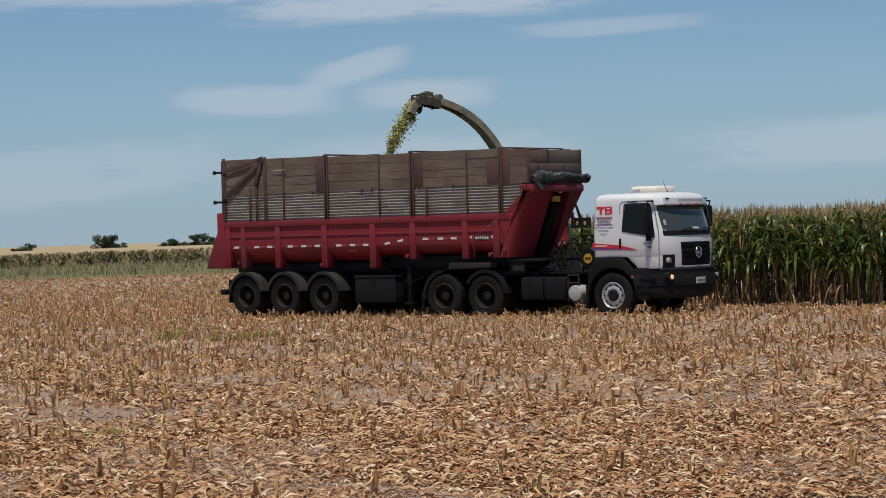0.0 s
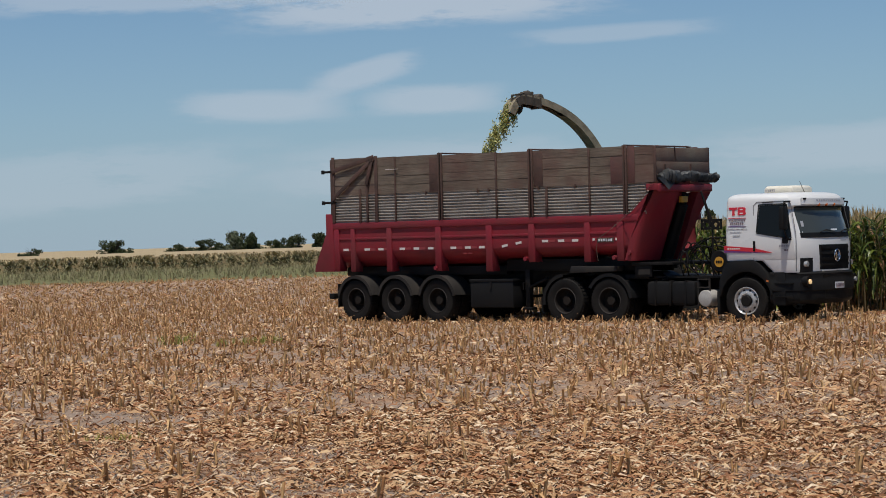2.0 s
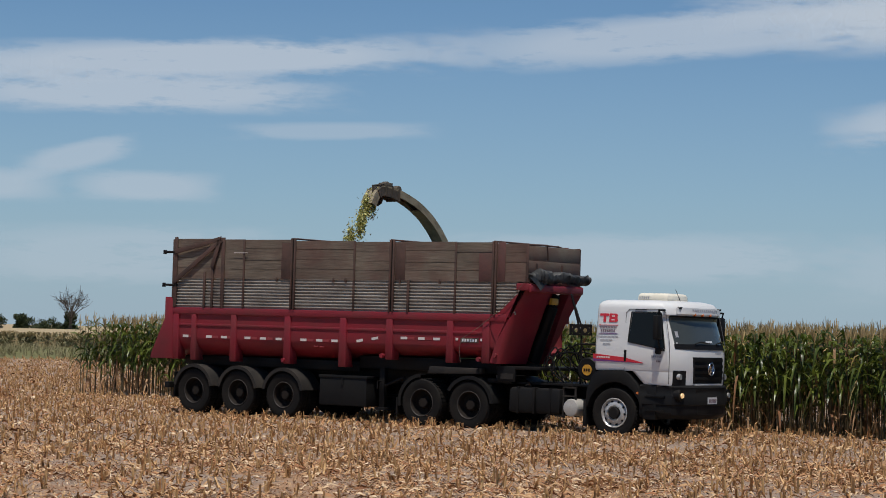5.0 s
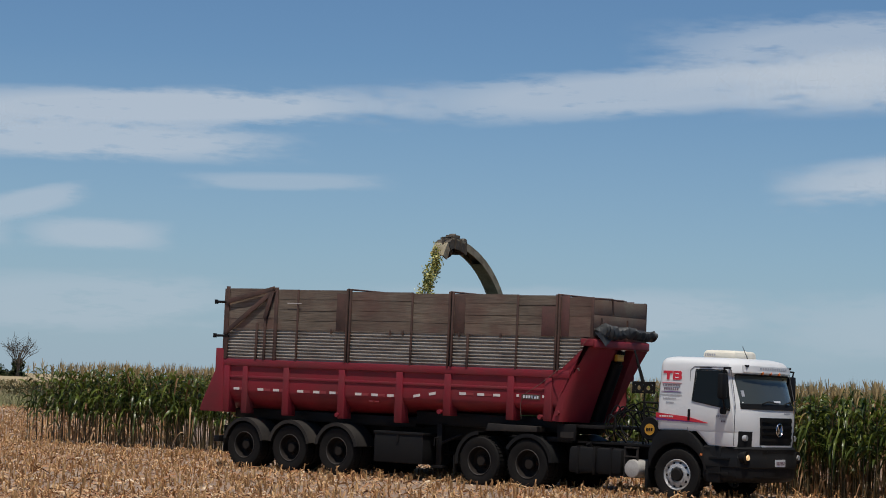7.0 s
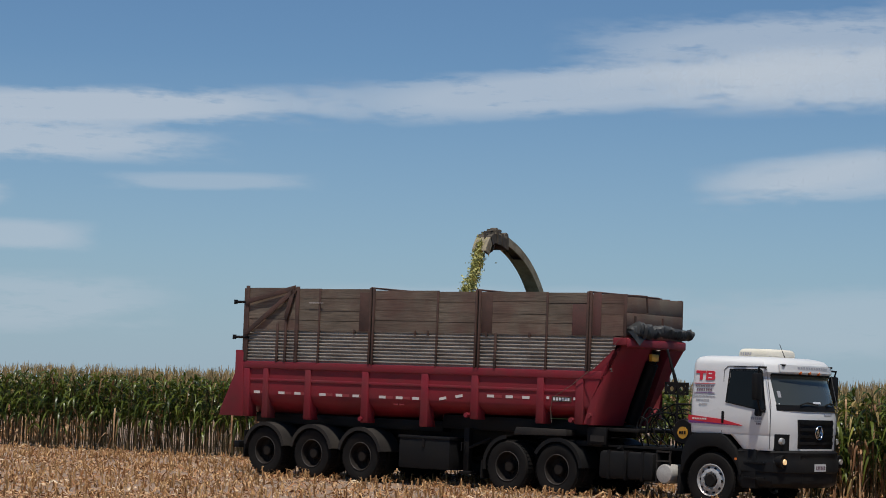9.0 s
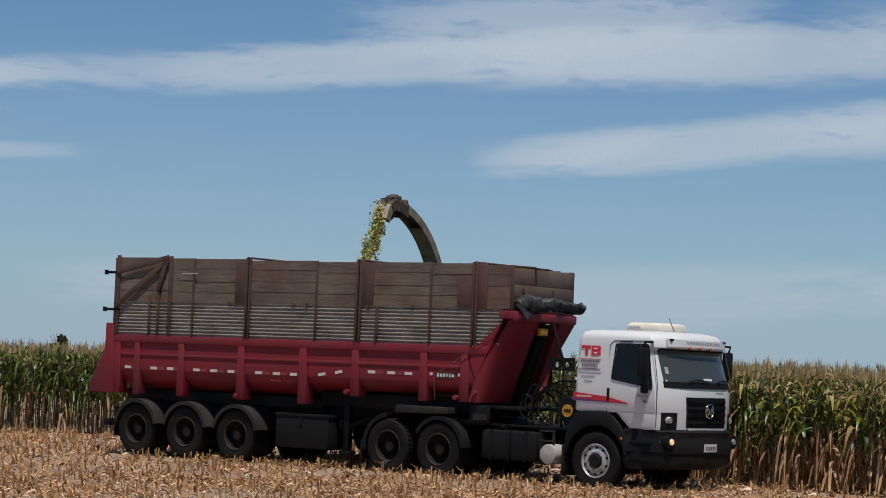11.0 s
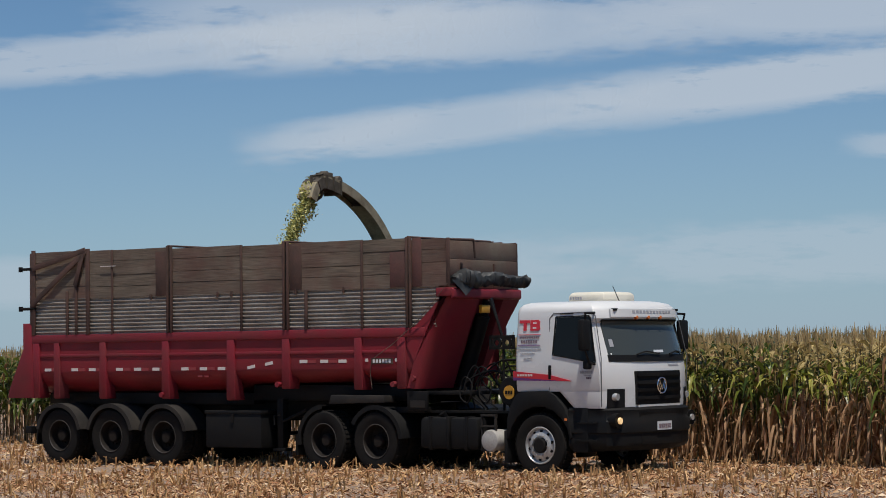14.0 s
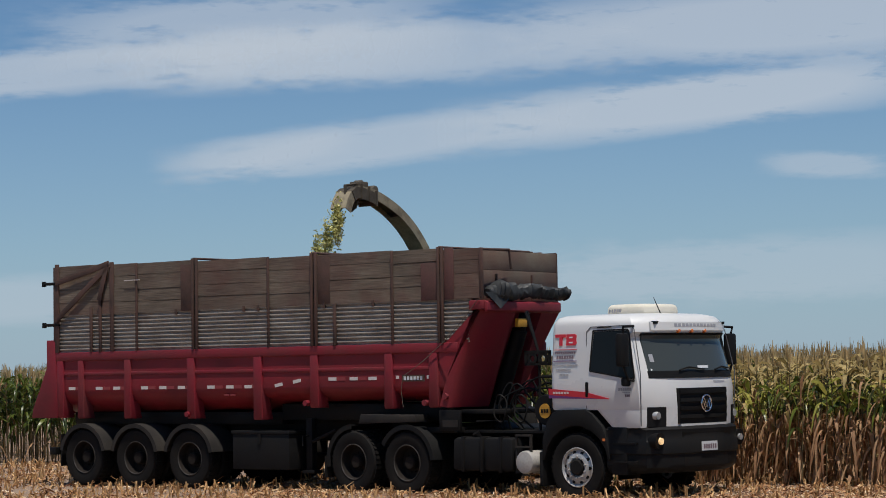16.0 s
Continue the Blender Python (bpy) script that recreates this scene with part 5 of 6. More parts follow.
    for pts in (((-0.07, 1.56), (0.0, 1.42), (0.07, 1.56)), ((-0.09, 1.52), (-0.045, 1.40), (0.0, 1.49), (0.045, 1.40), (0.09, 1.52))):
        part("emblem_bar", Geo().tube([(xe + 0.004, y, z) for y, z in pts], 0.010, 6), CHROME, emblem)
    skin("badge", 0.30, 0.62, 1.80, 1.825, SIGN_GREY, 0.006, t, "", 3, 1, 0.004)
    # headlamps
    for s in (-1, 1):
        y0, y1 = sorted((s * 0.85, s * 1.12))
        lamp = skin("headlamp", y0, y1, 1.14, 1.44, PLASTIC, 0.018, t, "dark headlamp housing with clear lens", 6, 4)
        yc = s * 0.99
        part("lens", Geo().tube([(front(yc, 1.3) - 0.02 - K, yc, 1.31), (front(yc, 1.3) + 0.045 - K, yc, 1.31)], [0.075, 0.055], 18), LENS, lamp)
    # bumper
    g = Geo()
    def bump_ring(z, grow):
        pts = []
        for i in range(27):
            y = (1.14 + grow) * math.sin(math.pi / 2 * (1 - 2 * i / 26))
            pts.append((front(y * 1.2 / (1.14 + grow), 1.2) + 0.06 + grow - K, y, z))
        return pts + [(9.42 - K, -1.20 - grow, z), (9.42 - K, -1.10, z), (9.42 - K, 1.10, z), (9.42 - K, 1.20 + grow, z)]
    g.loft([bump_ring(z, gr) for z, gr in ((0.44, -0.10), (0.47, -0.03), (0.53, 0.015), (0.58, 0.02), (0.72, 0.02), (0.74, 0.038), (0.92, 0.04), (0.95, 0.025), (1.07, 0.02), (1.10, 0.025), (1.145, -0.02))], True, True)
    bumper = part("bumper", g, PLASTIC, t, "dark grey plastic bumper")
    def on_bumper(name, y0, y1, z0, z1, mat, owner, proud=0.10, label="", thick=0.04):
        return skin(name, y0, y1, z0, z1, mat, proud, owner, label, 8, 2, thick)
    on_bumper("air_slot", -0.58, 0.58, 0.54, 0.72, BLACK, bumper, 0.09)
    on_bumper("air_slot", -0.62, 0.62, 0.98, 1.06, BLACK, bumper, 0.092)
    plate = on_bumper("number_plate", -0.21, 0.19, 0.76, 0.90, PLATE, bumper, 0.125, "white plate with dark bars", 0.01)
    for i in range(6):
        on_bumper("bar", -0.17 + 0.057 * i, -0.13 + 0.057 * i, 0.79, 0.86, SIGN_DARK, plate, 0.129, "", 0.006)
    for s in (-1, 1):
        yc = s * 1.03
        x = front(yc, 1.0)
        pod = part("fog_pod", Geo().tube([(x - 0.02 - K, yc, 0.93), (x + 0.135 - K, yc, 0.93)], 0.125, 18), BLACK, bumper)
        part("fog_lamp", Geo().tube([(x + 0.05 - K, yc, 0.93), (x + 0.165 - K, yc, 0.93)], [0.066, 0.05], 16), FOG if s < 0 else LENS, pod, "lit warm fog lamp" if s < 0 else "")
        # side steps and arches
        y0, y1 = sorted((s * 0.70, s * 1.21))
        step = part("step_box", Geo().prism([(9.42 - K, 1.14), (9.80 - K, 1.14), (9.80 - K, 0.42), (9.50 - K, 0.42)], y0, y1), PLASTIC, t, "", 0.015)
        for z in (0.60, 0.88):
            ya, yb = sorted((s * 1.20, s * 1.235))
            part("tread", Geo().box(9.55 - K, 10.0 - K, ya, yb, z, z + 0.03), BLACK, step)
        ya, yb = sorted((s * 0.72, s * 1.245))
        rim = [(8.155, 0.62), (8.165, 0.95), (8.24, 1.18), (8.36, 1.345), (8.48, 1.400), (9.02, 1.415), (9.16, 1.34), (9.36, 1.14), (9.44, 0.95), (9.50, 0.66)]
        hoop = [(8.83 - 0.64 * math.cos(radians(9 + 18 * i)), 0.52 + 0.64 * math.sin(radians(9 + 18 * i))) for i in range(10)]
        arch = Geo().loft([[(a - K, ya, b), (a - K, yb, b), (c - K, yb, d), (c - K, ya, d)] for (a, b), (c, d) in zip(rim, hoop)], True, True)
        part("wheel_arch", arch, PLASTIC, t, "dark plastic wheel arch", 0.012)
        part("arch_flap", Geo().box(8.10 - K, 8.16 - K, ya, yb, 0.22, 0.75), PLASTIC, t, "", 0.01)
        part("side_marker", Geo().box(9.36 - K, 9.41 - K, ya - 0.004 if s < 0 else yb - 0.01, ya + 0.01 if s < 0 else yb + 0.004, 0.93, 0.97), ORANGE, t)
    # doors: glass, seams, handle
    for s in (-1, 1):
        def side(name, pts, mat, owner, y=1.225, thick=0.02, label=""):
            """A flat outline lying on the cab's side, which leans in towards the roof."""
            yy = lambda z: s * (y - 1.2165 + float(np.interp(z, [l[0] for l in levels], [l[2] for l in levels])) )
            n = len(pts)
            g = Geo().add([(x - K, yy(z), z) for x, z in pts] + [(x - K, yy(z) - s * thick, z) for x, z in pts],
                          [tuple(range(n)), tuple(range(2 * n - 1, n - 1, -1))] + [(i, (i + 1) % n, n + (i + 1) % n, n + i) for i in range(n)])
            return part(name, g, mat, owner, label)
        def strip(name, pts, w, mat, owner, y):
            for (xa, za), (xb, zb) in zip(pts[:-1], pts[1:]):
                d = Vector((xb - xa, zb - za))
                d = d / d.length
                nx, nz = -d.y * w / 2, d.x * w / 2
                side(name, [(xa + nx, za + nz), (xb + nx, zb + nz), (xb - nx, zb - nz), (xa - nx, za - nz)], mat, owner, y, 0.01)
        win = side("side_window", [(9.19, 2.60), (9.14, 2.02), (9.18, 1.985), (9.93, 1.875), (9.97, 1.89), (9.86, 2.57), (9.82, 2.61)], GLASS, t, 1.228, 0.02, "dark tinted side window")
        strip("seal", [(9.17, 2.615), (9.125, 2.0), (9.96, 1.865), (9.985, 1.88), (9.865, 2.59), (9.83, 2.625), (9.17, 2.615)], 0.022, BLACK, win, 1.231)
        strip("door_seam", [(10.08, 1.16), (10.10, 1.95), (9.96, 2.62), (9.88, 2.685), (9.12, 2.675), (9.04, 2.60), (9.04, 1.42)], 0.011, SEAM, t, 1.2265)
        side("rain_gutter", [(9.25, 2.655), (9.52, 2.66), (9.52, 2.675), (9.25, 2.67)], BLACK, t, 1.232)
        part("door_handle", Geo().box(9.035 - K, 9.09 - K, s * 1.225 - 0.02, s * 1.225 + 0.02, 1.60, 1.83), BLACK, t, "black upright handle", 0.015)
        red = side("stripe", [(8.302, 1.735), (9.05, 1.675), (9.50, 1.575), (9.48, 1.565), (8.304, 1.635)], SIGN_RED, t, 1.2285, 0.01, "red stripe")
        side("stripe", [(8.303, 1.645), (9.20, 1.605), (9.46, 1.566), (8.303, 1.585)], SIGN_PURPLE, t, 1.2275, 0.01, "purple stripe")
        for i in range(6):
            side("bar", [(8.390 + 0.055 * i, 1.685), (8.430 + 0.055 * i, 1.682), (8.430 + 0.055 * i, 1.650), (8.390 + 0.055 * i, 1.653)], TAPE_W, red, 1.2305, 0.008)
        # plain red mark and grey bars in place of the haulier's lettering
        mark = side("red_mark", [(8.420, 2.575), (8.630, 2.575), (8.630, 2.525), (8.565, 2.525), (8.565, 2.40), (8.505, 2.40), (8.505, 2.525), (8.420, 2.525)], SIGN_RED, t, 1.228, 0.012, "red company mark")
        side("red_mark", [(8.645, 2.575), (8.810, 2.575), (8.845, 2.55), (8.835, 2.49), (8.850, 2.43), (8.815, 2.40), (8.645, 2.40)], SIGN_RED, t, 1.228, 0.012)
        for z in (2.535, 2.455):
            side("notch", [(8.700, z), (8.775, z), (8.775, z - 0.022), (8.700, z - 0.022)], WHITE, mark, 1.2295, 0.01)
        for x0, x1, z, h, m in ((8.400, 8.860, 2.335, 0.010, SIGN_RED), (8.400, 8.860, 2.160, 0.010, SIGN_PURPLE)):
            side("line", [(x0, z + h / 2), (x1, z + h / 2), (x1, z - h / 2), (x0, z - h / 2)], m, t, 1.2285, 0.008)
        for x0, x1, z, h, n, m in ((8.430, 8.840, 2.288, 0.034, 11, SIGN_DARK), (8.460, 8.810, 2.220, 0.050, 7, SIGN_DARK), (8.380, 8.890, 2.100, 0.018, 16, SIGN_GREY), (8.460, 8.760, 2.030, 0.018, 9, SIGN_GREY),
                                   (8.530, 8.710, 1.950, 0.018, 6, SIGN_GREY), (9.68, 9.93, 1.715, 0.045, 6, SIGN_GREY), (9.75, 9.90, 1.665, 0.014, 6, SIGN_GREY), (9.80, 9.90, 1.620, 0.036, 3, SIGN_DARK)):
            for i in range(n):
                xa = x0 + (x1 - x0) * i / n
                xb = xa + 0.66 * (x1 - x0) / n
                side("bar", [(xa, z + h / 2), (xb, z + h / 2), (xb, z - h / 2), (xa, z - h / 2)], m, t, 1.2285, 0.008)
        # mirrors
        ym = s * 1.40
        arm = part("mirror_arm", Geo().tube([(9.92 - K, s * 1.14, 2.67), (9.94 - K, s * 1.42, 2.66), (9.92 - K, ym, 2.55)], 0.02, 8).tube([(9.92 - K, ym, 2.56), (9.92 - K, ym, 2.05), (9.92 - K, s * 1.3, 1.86), (9.98 - K, s * 1.2, 1.84)], 0.02, 8), BLACK, t)
        part("mirror", Geo().box(9.84 - K, 9.96 - K, ym - 0.11, ym + 0.11, 2.06, 2.56), PLASTIC, arm, "tall dark mirror", 0.035)
        part("small_mirror", Geo().box(9.82 - K, 9.92 - K, s * 1.29 - 0.07, s * 1.29 + 0.07, 1.76, 1.90), PLASTIC, arm, "", 0.03)
    # roof: air conditioner, antenna
    g = Geo()
    def ac(z, gx, gy):
        return [(8.94 - gx - K, -0.48 - gy, z), (9.58 + gx - K, -0.42 - gy, z), (9.65 + gx - K, 0, z), (9.58 + gx - K, 0.42 + gy, z), (8.94 - gx - K, 0.48 + gy, z)]
    g.loft([ac(2.85, 0, 0), ac(2.90, 0.02, 0.02), ac(2.985, 0.01, 0.01), ac(3.02, -0.02, -0.02), ac(3.03, -0.06, -0.06)], True, True)
    unit = part("air_conditioner", g, CREAM, t, "cream rooftop air conditioner", 0.012)
    for i in range(5):
        part("slot", Geo().box(8.96 + 0.05 * i - K, 8.98 + 0.05 * i - K, -0.505, -0.46, 2.905, 2.955), SIGN_GREY, unit)
    part("antenna", Geo().tube([(9.86 - K, -0.35, 2.84), (9.74 - K, -0.38, 3.12)], [0.010, 0.005], 6), BLACK, t)
    # chassis and running gear
    for s in (-1, 1):
        y0, y1 = sorted((s * 0.36, s * 0.46))
        part("chassis_rail", Geo().box(3.05 - K, 9.9 - K, y0, y1, 0.74, 1.02), BLACK, t, "", 0.01)
        wheel(t, "front", 8.83 - K, s * 1.08, 0.52)
        for x in (3.96, 5.21):
            wheel(t, "twin", x - K, s * 1.08, 0.525)
        y0, y1 = (-1.25, -0.62) if s < 0 else (0.62, 1.25)
        part("mudguard", fender(5.21 - K, y0, y1, 0.52, 0.61, 6, 150), PLASTIC, t, "black drive-axle mudguard")
        part("mudguard", fender(3.96 - K, y0 + 0.02, y1 - 0.02, 0.52, 0.61, 95, 188), PLASTIC, t)
        part("guard_top", Geo().prism([(4.10 - K, 1.17), (5.43 - K, 1.20), (5.43 - K, 1.32), (4.16 - K, 1.33)], y0 + 0.02, y1 - 0.3 if s < 0 else y1), FENDER, t, "dusty brown plate over the drive wheels", 0.012)
        part("mud_flap", Geo().box(3.30 - K, 3.33 - K, y0, y1, 0.25, 0.62), BLACK, t)
    for x in (3.96, 5.21):
        part("axle", Geo().tube([(x - K, -0.9, 0.52), (x - K, 0.9, 0.52)], 0.09, 12).lathe([(0.0, -0.18), (0.17, -0.12), (0.19, 0), (0.17, 0.12), (0, 0.18)], 16, True, (x - K, 0, 0.52)), BLACK, t)
    part("front_axle", Geo().tube([(8.83 - K, -0.95, 0.50), (8.83 - K, 0.95, 0.50)], 0.07, 10), BLACK, t)
    part("gearbox", Geo().box(7.7 - K, 9.6 - K, -0.34, 0.34, 0.55, 1.35), BLACK, t, "", 0.05)
    part("fifth_wheel", Geo().lathe([(0.0, 0.0), (0.5, 0.0), (0.5, 0.06), (0.0, 0.06)], 24, True).box(-0.5, 0.5, -0.03, 0.09, -0.3, 0.3), BLACK, t, "", 0, pose(0, 0, 1.12, 90))
    part("battery_tray", Geo().box(5.55 - K, 6.2 - K, -1.05, -0.5, 1.02, 1.12).box(5.86 - K, 6.32 - K, -1.12, -1.06, 1.06, 1.40), BLACK, t, "", 0.01)
    part("rear_lamp_plate", Geo().box(5.95 - K, 6.28 - K, -1.135, -1.122, 1.12, 1.24), FENDER, t)
    tank = part("fuel_tank", Geo().prism([(6.20 - K, 0.42), (6.82 - K, 0.42), (6.84 - K, 0.96), (6.22 - K, 0.96)], -1.2, -0.55).prism([(6.87 - K, 0.42), (7.50 - K, 0.42), (7.50 - K, 0.96), (6.87 - K, 0.96)], -1.2, -0.55), PLASTIC, t, "dusty black fuel tank", 0.07)
    for x in (6.45, 6.85, 7.25):
        part("strap", Geo().box(x - 0.03 - K, x + 0.03 - K, -1.215, -0.55, 0.405, 0.975), BLACK, tank, "", 0.01)
    part("filler_cap", Geo().tube([(6.62 - K, -1.0, 0.95), (6.60 - K, -1.05, 1.03)], 0.06, 14), BLACK, tank)
    part("side_tank", Geo().tube([(7.5 - K, 0.95, 0.68), (6.2 - K, 0.95, 0.68)], 0.30, 20), PLASTIC, t)
    ladder = part("step_ladder", Geo().box(7.57 - K, 7.60 - K, -1.2, -1.16, 0.40, 1.02).box(7.86 - K, 7.89 - K, -1.2, -1.16, 0.40, 1.02), FENDER, t, "narrow dark metal steps")
    for z in (0.42, 0.62, 0.82, 1.0):
        part("rung", Geo().box(7.57 - K, 7.89 - K, -1.21, -1.14, z - 0.015, z + 0.015), FENDER, ladder)
    part("air_cylinder", Geo().lathe([(0.0, -0.02), (0.12, -0.012), (0.17, 0.0), (0.185, 0.03), (0.185, 0.70), (0.15, 0.75), (0, 0.76)], 28, True, (7.80 - K, -1.26, 0.58)), SILVER, t, "silver cylinder lying across the chassis")
    air = part("air_cleaner", Geo().lathe([(0.0, 0.0), (0.22, 0.0), (0.245, 0.03), (0.245, 0.45), (0.0, 0.48)], 28, True, (8.02 - K, -0.98, 1.40)), BLACK, t, "round black air cleaner")
    part("badge", Geo().lathe([(0.0, -0.004), (0.115, -0.004), (0.115, 0.01)], 24, True, (8.02 - K, -0.995, 1.38)), YELLOW, air, "round yellow badge with dark bars")
    for i in range(3):
        part("bar", Geo().box(7.945 + 0.055 * i - K, 7.985 + 0.055 * i - K, -1.006, -0.998, 1.35, 1.41), BLACK, air)
    part("deck_plate", Geo().box(6.3 - K, 8.1 - K, -1.0, 1.0, 1.03, 1.07), BLACK, t)
    # frame and hoses behind the cab
    rack = part("hose_rack", Geo().tube([(7.72 - K, -0.75, 1.06), (7.72 - K, -0.75, 2.28), (7.45 - K, -0.75, 2.95), (7.35 - K, -0.6, 2.98), (7.55 - K, -0.5, 2.15)], 0.022, 8)
                .tube([(7.72 - K, 0.6, 1.06), (7.72 - K, 0.6, 2.1)], 0.025, 8).tube([(7.72 - K, -0.75, 1.92), (8.3 - K, -0.75, 1.92)], 0.022, 8).tube([(7.72 - K, -0.75, 1.6), (7.72 - K, 0.6, 1.6)], 0.022, 8), BLACK, t, "black tube frame for hoses")
    g = Geo()
    n = 20
    for c in ((7.60, 2.21), (7.82, 2.21)):
        g.loft([[(c[0] - K + rr * math.cos(2 * math.pi * i / n), y, c[1] + rr * math.sin(2 * math.pi * i / n)) for rr, y in ((0.050, -0.79), (0.10, -0.79), (0.10, -0.76), (0.050, -0.76))] for i in range(n + 1)], True)
    g.box(7.44 - K, 7.98 - K, -0.79, -0.76, 2.28, 2.34).box(7.44 - K, 7.98 - K, -0.79, -0.76, 2.10, 2.14).box(7.44 - K, 7.49 - K, -0.79, -0.76, 2.10, 2.34).box(7.93 - K, 7.98 - K, -0.79, -0.76, 2.10, 2.34)
    part("holed_plate", g, BLACK, rack, "plate with two round holes")
    rr = random.Random(8)
    for i in range(7):
        x0 = 6.9 + 0.13 * i
        y0 = -0.9 + rr.uniform(0, 0.9)
        pts = [(x0 - K, y0, 1.08), (x0 - 0.2 + rr.uniform(-0.2, 0.2) - K, y0 - 0.1, 1.5 + rr.uniform(-0.1, 0.25)), (x0 + 0.15 - K, y0, 1.72 + rr.uniform(-0.1, 0.2)), (x0 + 0.4 + rr.uniform(-0.1, 0.3) - K, y0 + 0.1, 1.45), (7.9 - K, y0 + 0.2, 1.2)]
        fine = []
        for a in range(25):
            u = a / 24 * 4
            k0 = min(3, int(u))
            f = u - k0
            p = [Vector(pts[max(0, min(4, k0 + d))]) for d in (-1, 0, 1, 2)]
            fine.append(0.5 * ((2 * p[1]) + (p[2] - p[0]) * f + (2 * p[0] - 5 * p[1] + 4 * p[2] - p[3]) * f * f + (3 * p[1] - p[0] - 3 * p[2] + p[3]) * f ** 3))
        part("hose", Geo().tube(fine, 0.016, 7), BLACK, rack)
    for i in range(2):
        c = Vector((7.05 + 0.35 * i - K, -0.95 + 0.1 * i, 1.42))
        part("hose_coil", Geo().tube([c + Vector((0.13 * math.cos(a), 0.02 * math.sin(3 * a), 0.22 * math.sin(a))) for a in [2 * math.pi * j / 24 for j in range(25)]], 0.014, 6), BLACK, rack)
    return t


# ---------------------------------------------------------------- forage harvester behind the trailer
def build_harvester():
    h = thing("forage_harvester", "forage harvester with a tan discharge chute, cutting beside the trailer", "harvester")
    body = Geo().prism([(-3.6, 1.0), (1.1, 0.9), (1.1, 2.2), (-0.3, 2.5), (-3.2, 2.6), (-3.6, 2.2)], -1.25, 1.25)
    part("body", body, MACHINE, h, "green machine body", 0.06)
    # added lower block, its black stands for the shade beneath the trailer
    part("underframe", Geo().box(-3.4, 1.0, -1.28, 1.28, 0.75, 1.62), BLACK, h, "black lower block added for the shade beneath the trailer", 0.03)
    cabin = part("cabin", Geo().prism([(-0.2, 1.8), (0.95, 1.8), (1.15, 2.6), (0.9, 3.45), (-0.15, 3.45)], -0.85, 0.85), GLASS, h, "dark glazed cabin", 0.05)
    part("cabin_roof", Geo().box(-0.3, 1.05, -0.95, 0.95, 3.45, 3.58), MACHINE, cabin, "", 0.04)
    for x, r, w in ((0.35, 0.85, 0.62), (-2.6, 0.62, 0.5)):
        for s in (-1, 1):
            tyre = part("tyre", Geo().lathe([(0.3, -w / 2), (r - 0.1, -w / 2), (r, -w / 2 + 0.08), (r, w / 2 - 0.08), (r - 0.1, w / 2), (0.3, w / 2)], 32), RUBBER, h, "", 0, pose(x, s * 1.25, r))
            part("rim", Geo().lathe([(0.0, -0.1), (0.3, -w / 2 + 0.05), (0.34, -w / 2), (0.34, w / 2), (0.0, 0.1)], 24), DULL_RIM, tyre)
    header = part("header", Geo().prism([(1.3, 0.3), (1.9, 0.3), (2.3, 0.45), (2.0, 0.9), (1.3, 1.0)], -1.9, 1.9), BLACK, h, "low dark row-crop header", 0.04)
    for i in range(6):
        y = -1.6 + 0.64 * i
        part("divider", Geo().loft([[(1.9, y - 0.12, 0.15), (1.9, y + 0.12, 0.15), (1.9, y, 0.62)], [(2.75, y - 0.01, 0.1), (2.75, y + 0.01, 0.1), (2.75, y, 0.13)]], True, True), BLACK, header)
    part("feed_house", Geo().prism([(0.9, 0.7), (1.4, 0.5), (1.4, 0.9), (0.9, 1.4)], -0.5, 0.5), BLACK, h)
    # chute: an empty turret part that swings, carrying the boom and its cap
    spout = new("spout")
    spout.parent = h
    spout.empty_display_size = 0.3
    arc = [(0.0, 2.4), (-0.02, 3.0), (-0.12, 3.55), (-0.32, 4.05), (-0.62, 4.52), (-1.0, 4.92), (-1.45, 5.22), (-1.95, 5.42), (-2.30, 5.50), (-2.62, 5.52)]
    arc = [(1.1 * y, z) for y, z in arc]
    for _ in range(2):   # cut the corners to a smooth bow
        arc = [arc[0]] + [p for a, b in zip(arc[:-1], arc[1:]) for p in ((0.75 * a[0] + 0.25 * b[0], 0.75 * a[1] + 0.25 * b[1]), (0.25 * a[0] + 0.75 * b[0], 0.25 * a[1] + 0.75 * b[1]))] + [arc[-1]]

    def stations():
        """Points along the boom with their outward normals."""
        rings = []
        for i, (y, z) in enumerate(arc):
            a = arc[max(0, i - 1)]
            b = arc[min(len(arc) - 1, i + 1)]
            d = Vector((0, b[0] - a[0], b[1] - a[1])).normalized()
            n = Vector((0, -d.z, d.y))
            if n.z < 0 and i > 1:
                n = -n
            rings.append((Vector((0, y, z)), n))
        return rings
    rings = stations()
    g = Geo()
    w = 0.15
    g.loft([[tuple(p + Vector((sx * w, 0, 0)) + nn * o) for sx, o in ((-1, 0.0), (1, 0.0), (1, 0.085), (-1, 0.085))] for p, nn in [(p, (nn if i > 1 else Vector((0, 1, 0)))) for i, (p, nn) in enumerate(rings)]], True, True)
    part("boom_back", g, CHUTE_DARK, spout, "dark back plate of the chute", 0.008)
    g = Geo()
    for sx in (-1, 1):
        g.loft([[tuple(p + Vector((sx * (w + 0.006) + dx, 0, 0)) + nn * o) for dx, o in ((-0.012, -0.085), (0.012, -0.085), (0.012, 0.09), (-0.012, 0.09))] for p, nn in [(p, (nn if i > 1 else Vector((0, 1, 0)))) for i, (p, nn) in enumerate(rings)]], True, True)
    part("boom_side", g, CHUTE_TAN, spout, "tan side plates of the chute")
    g = Geo()
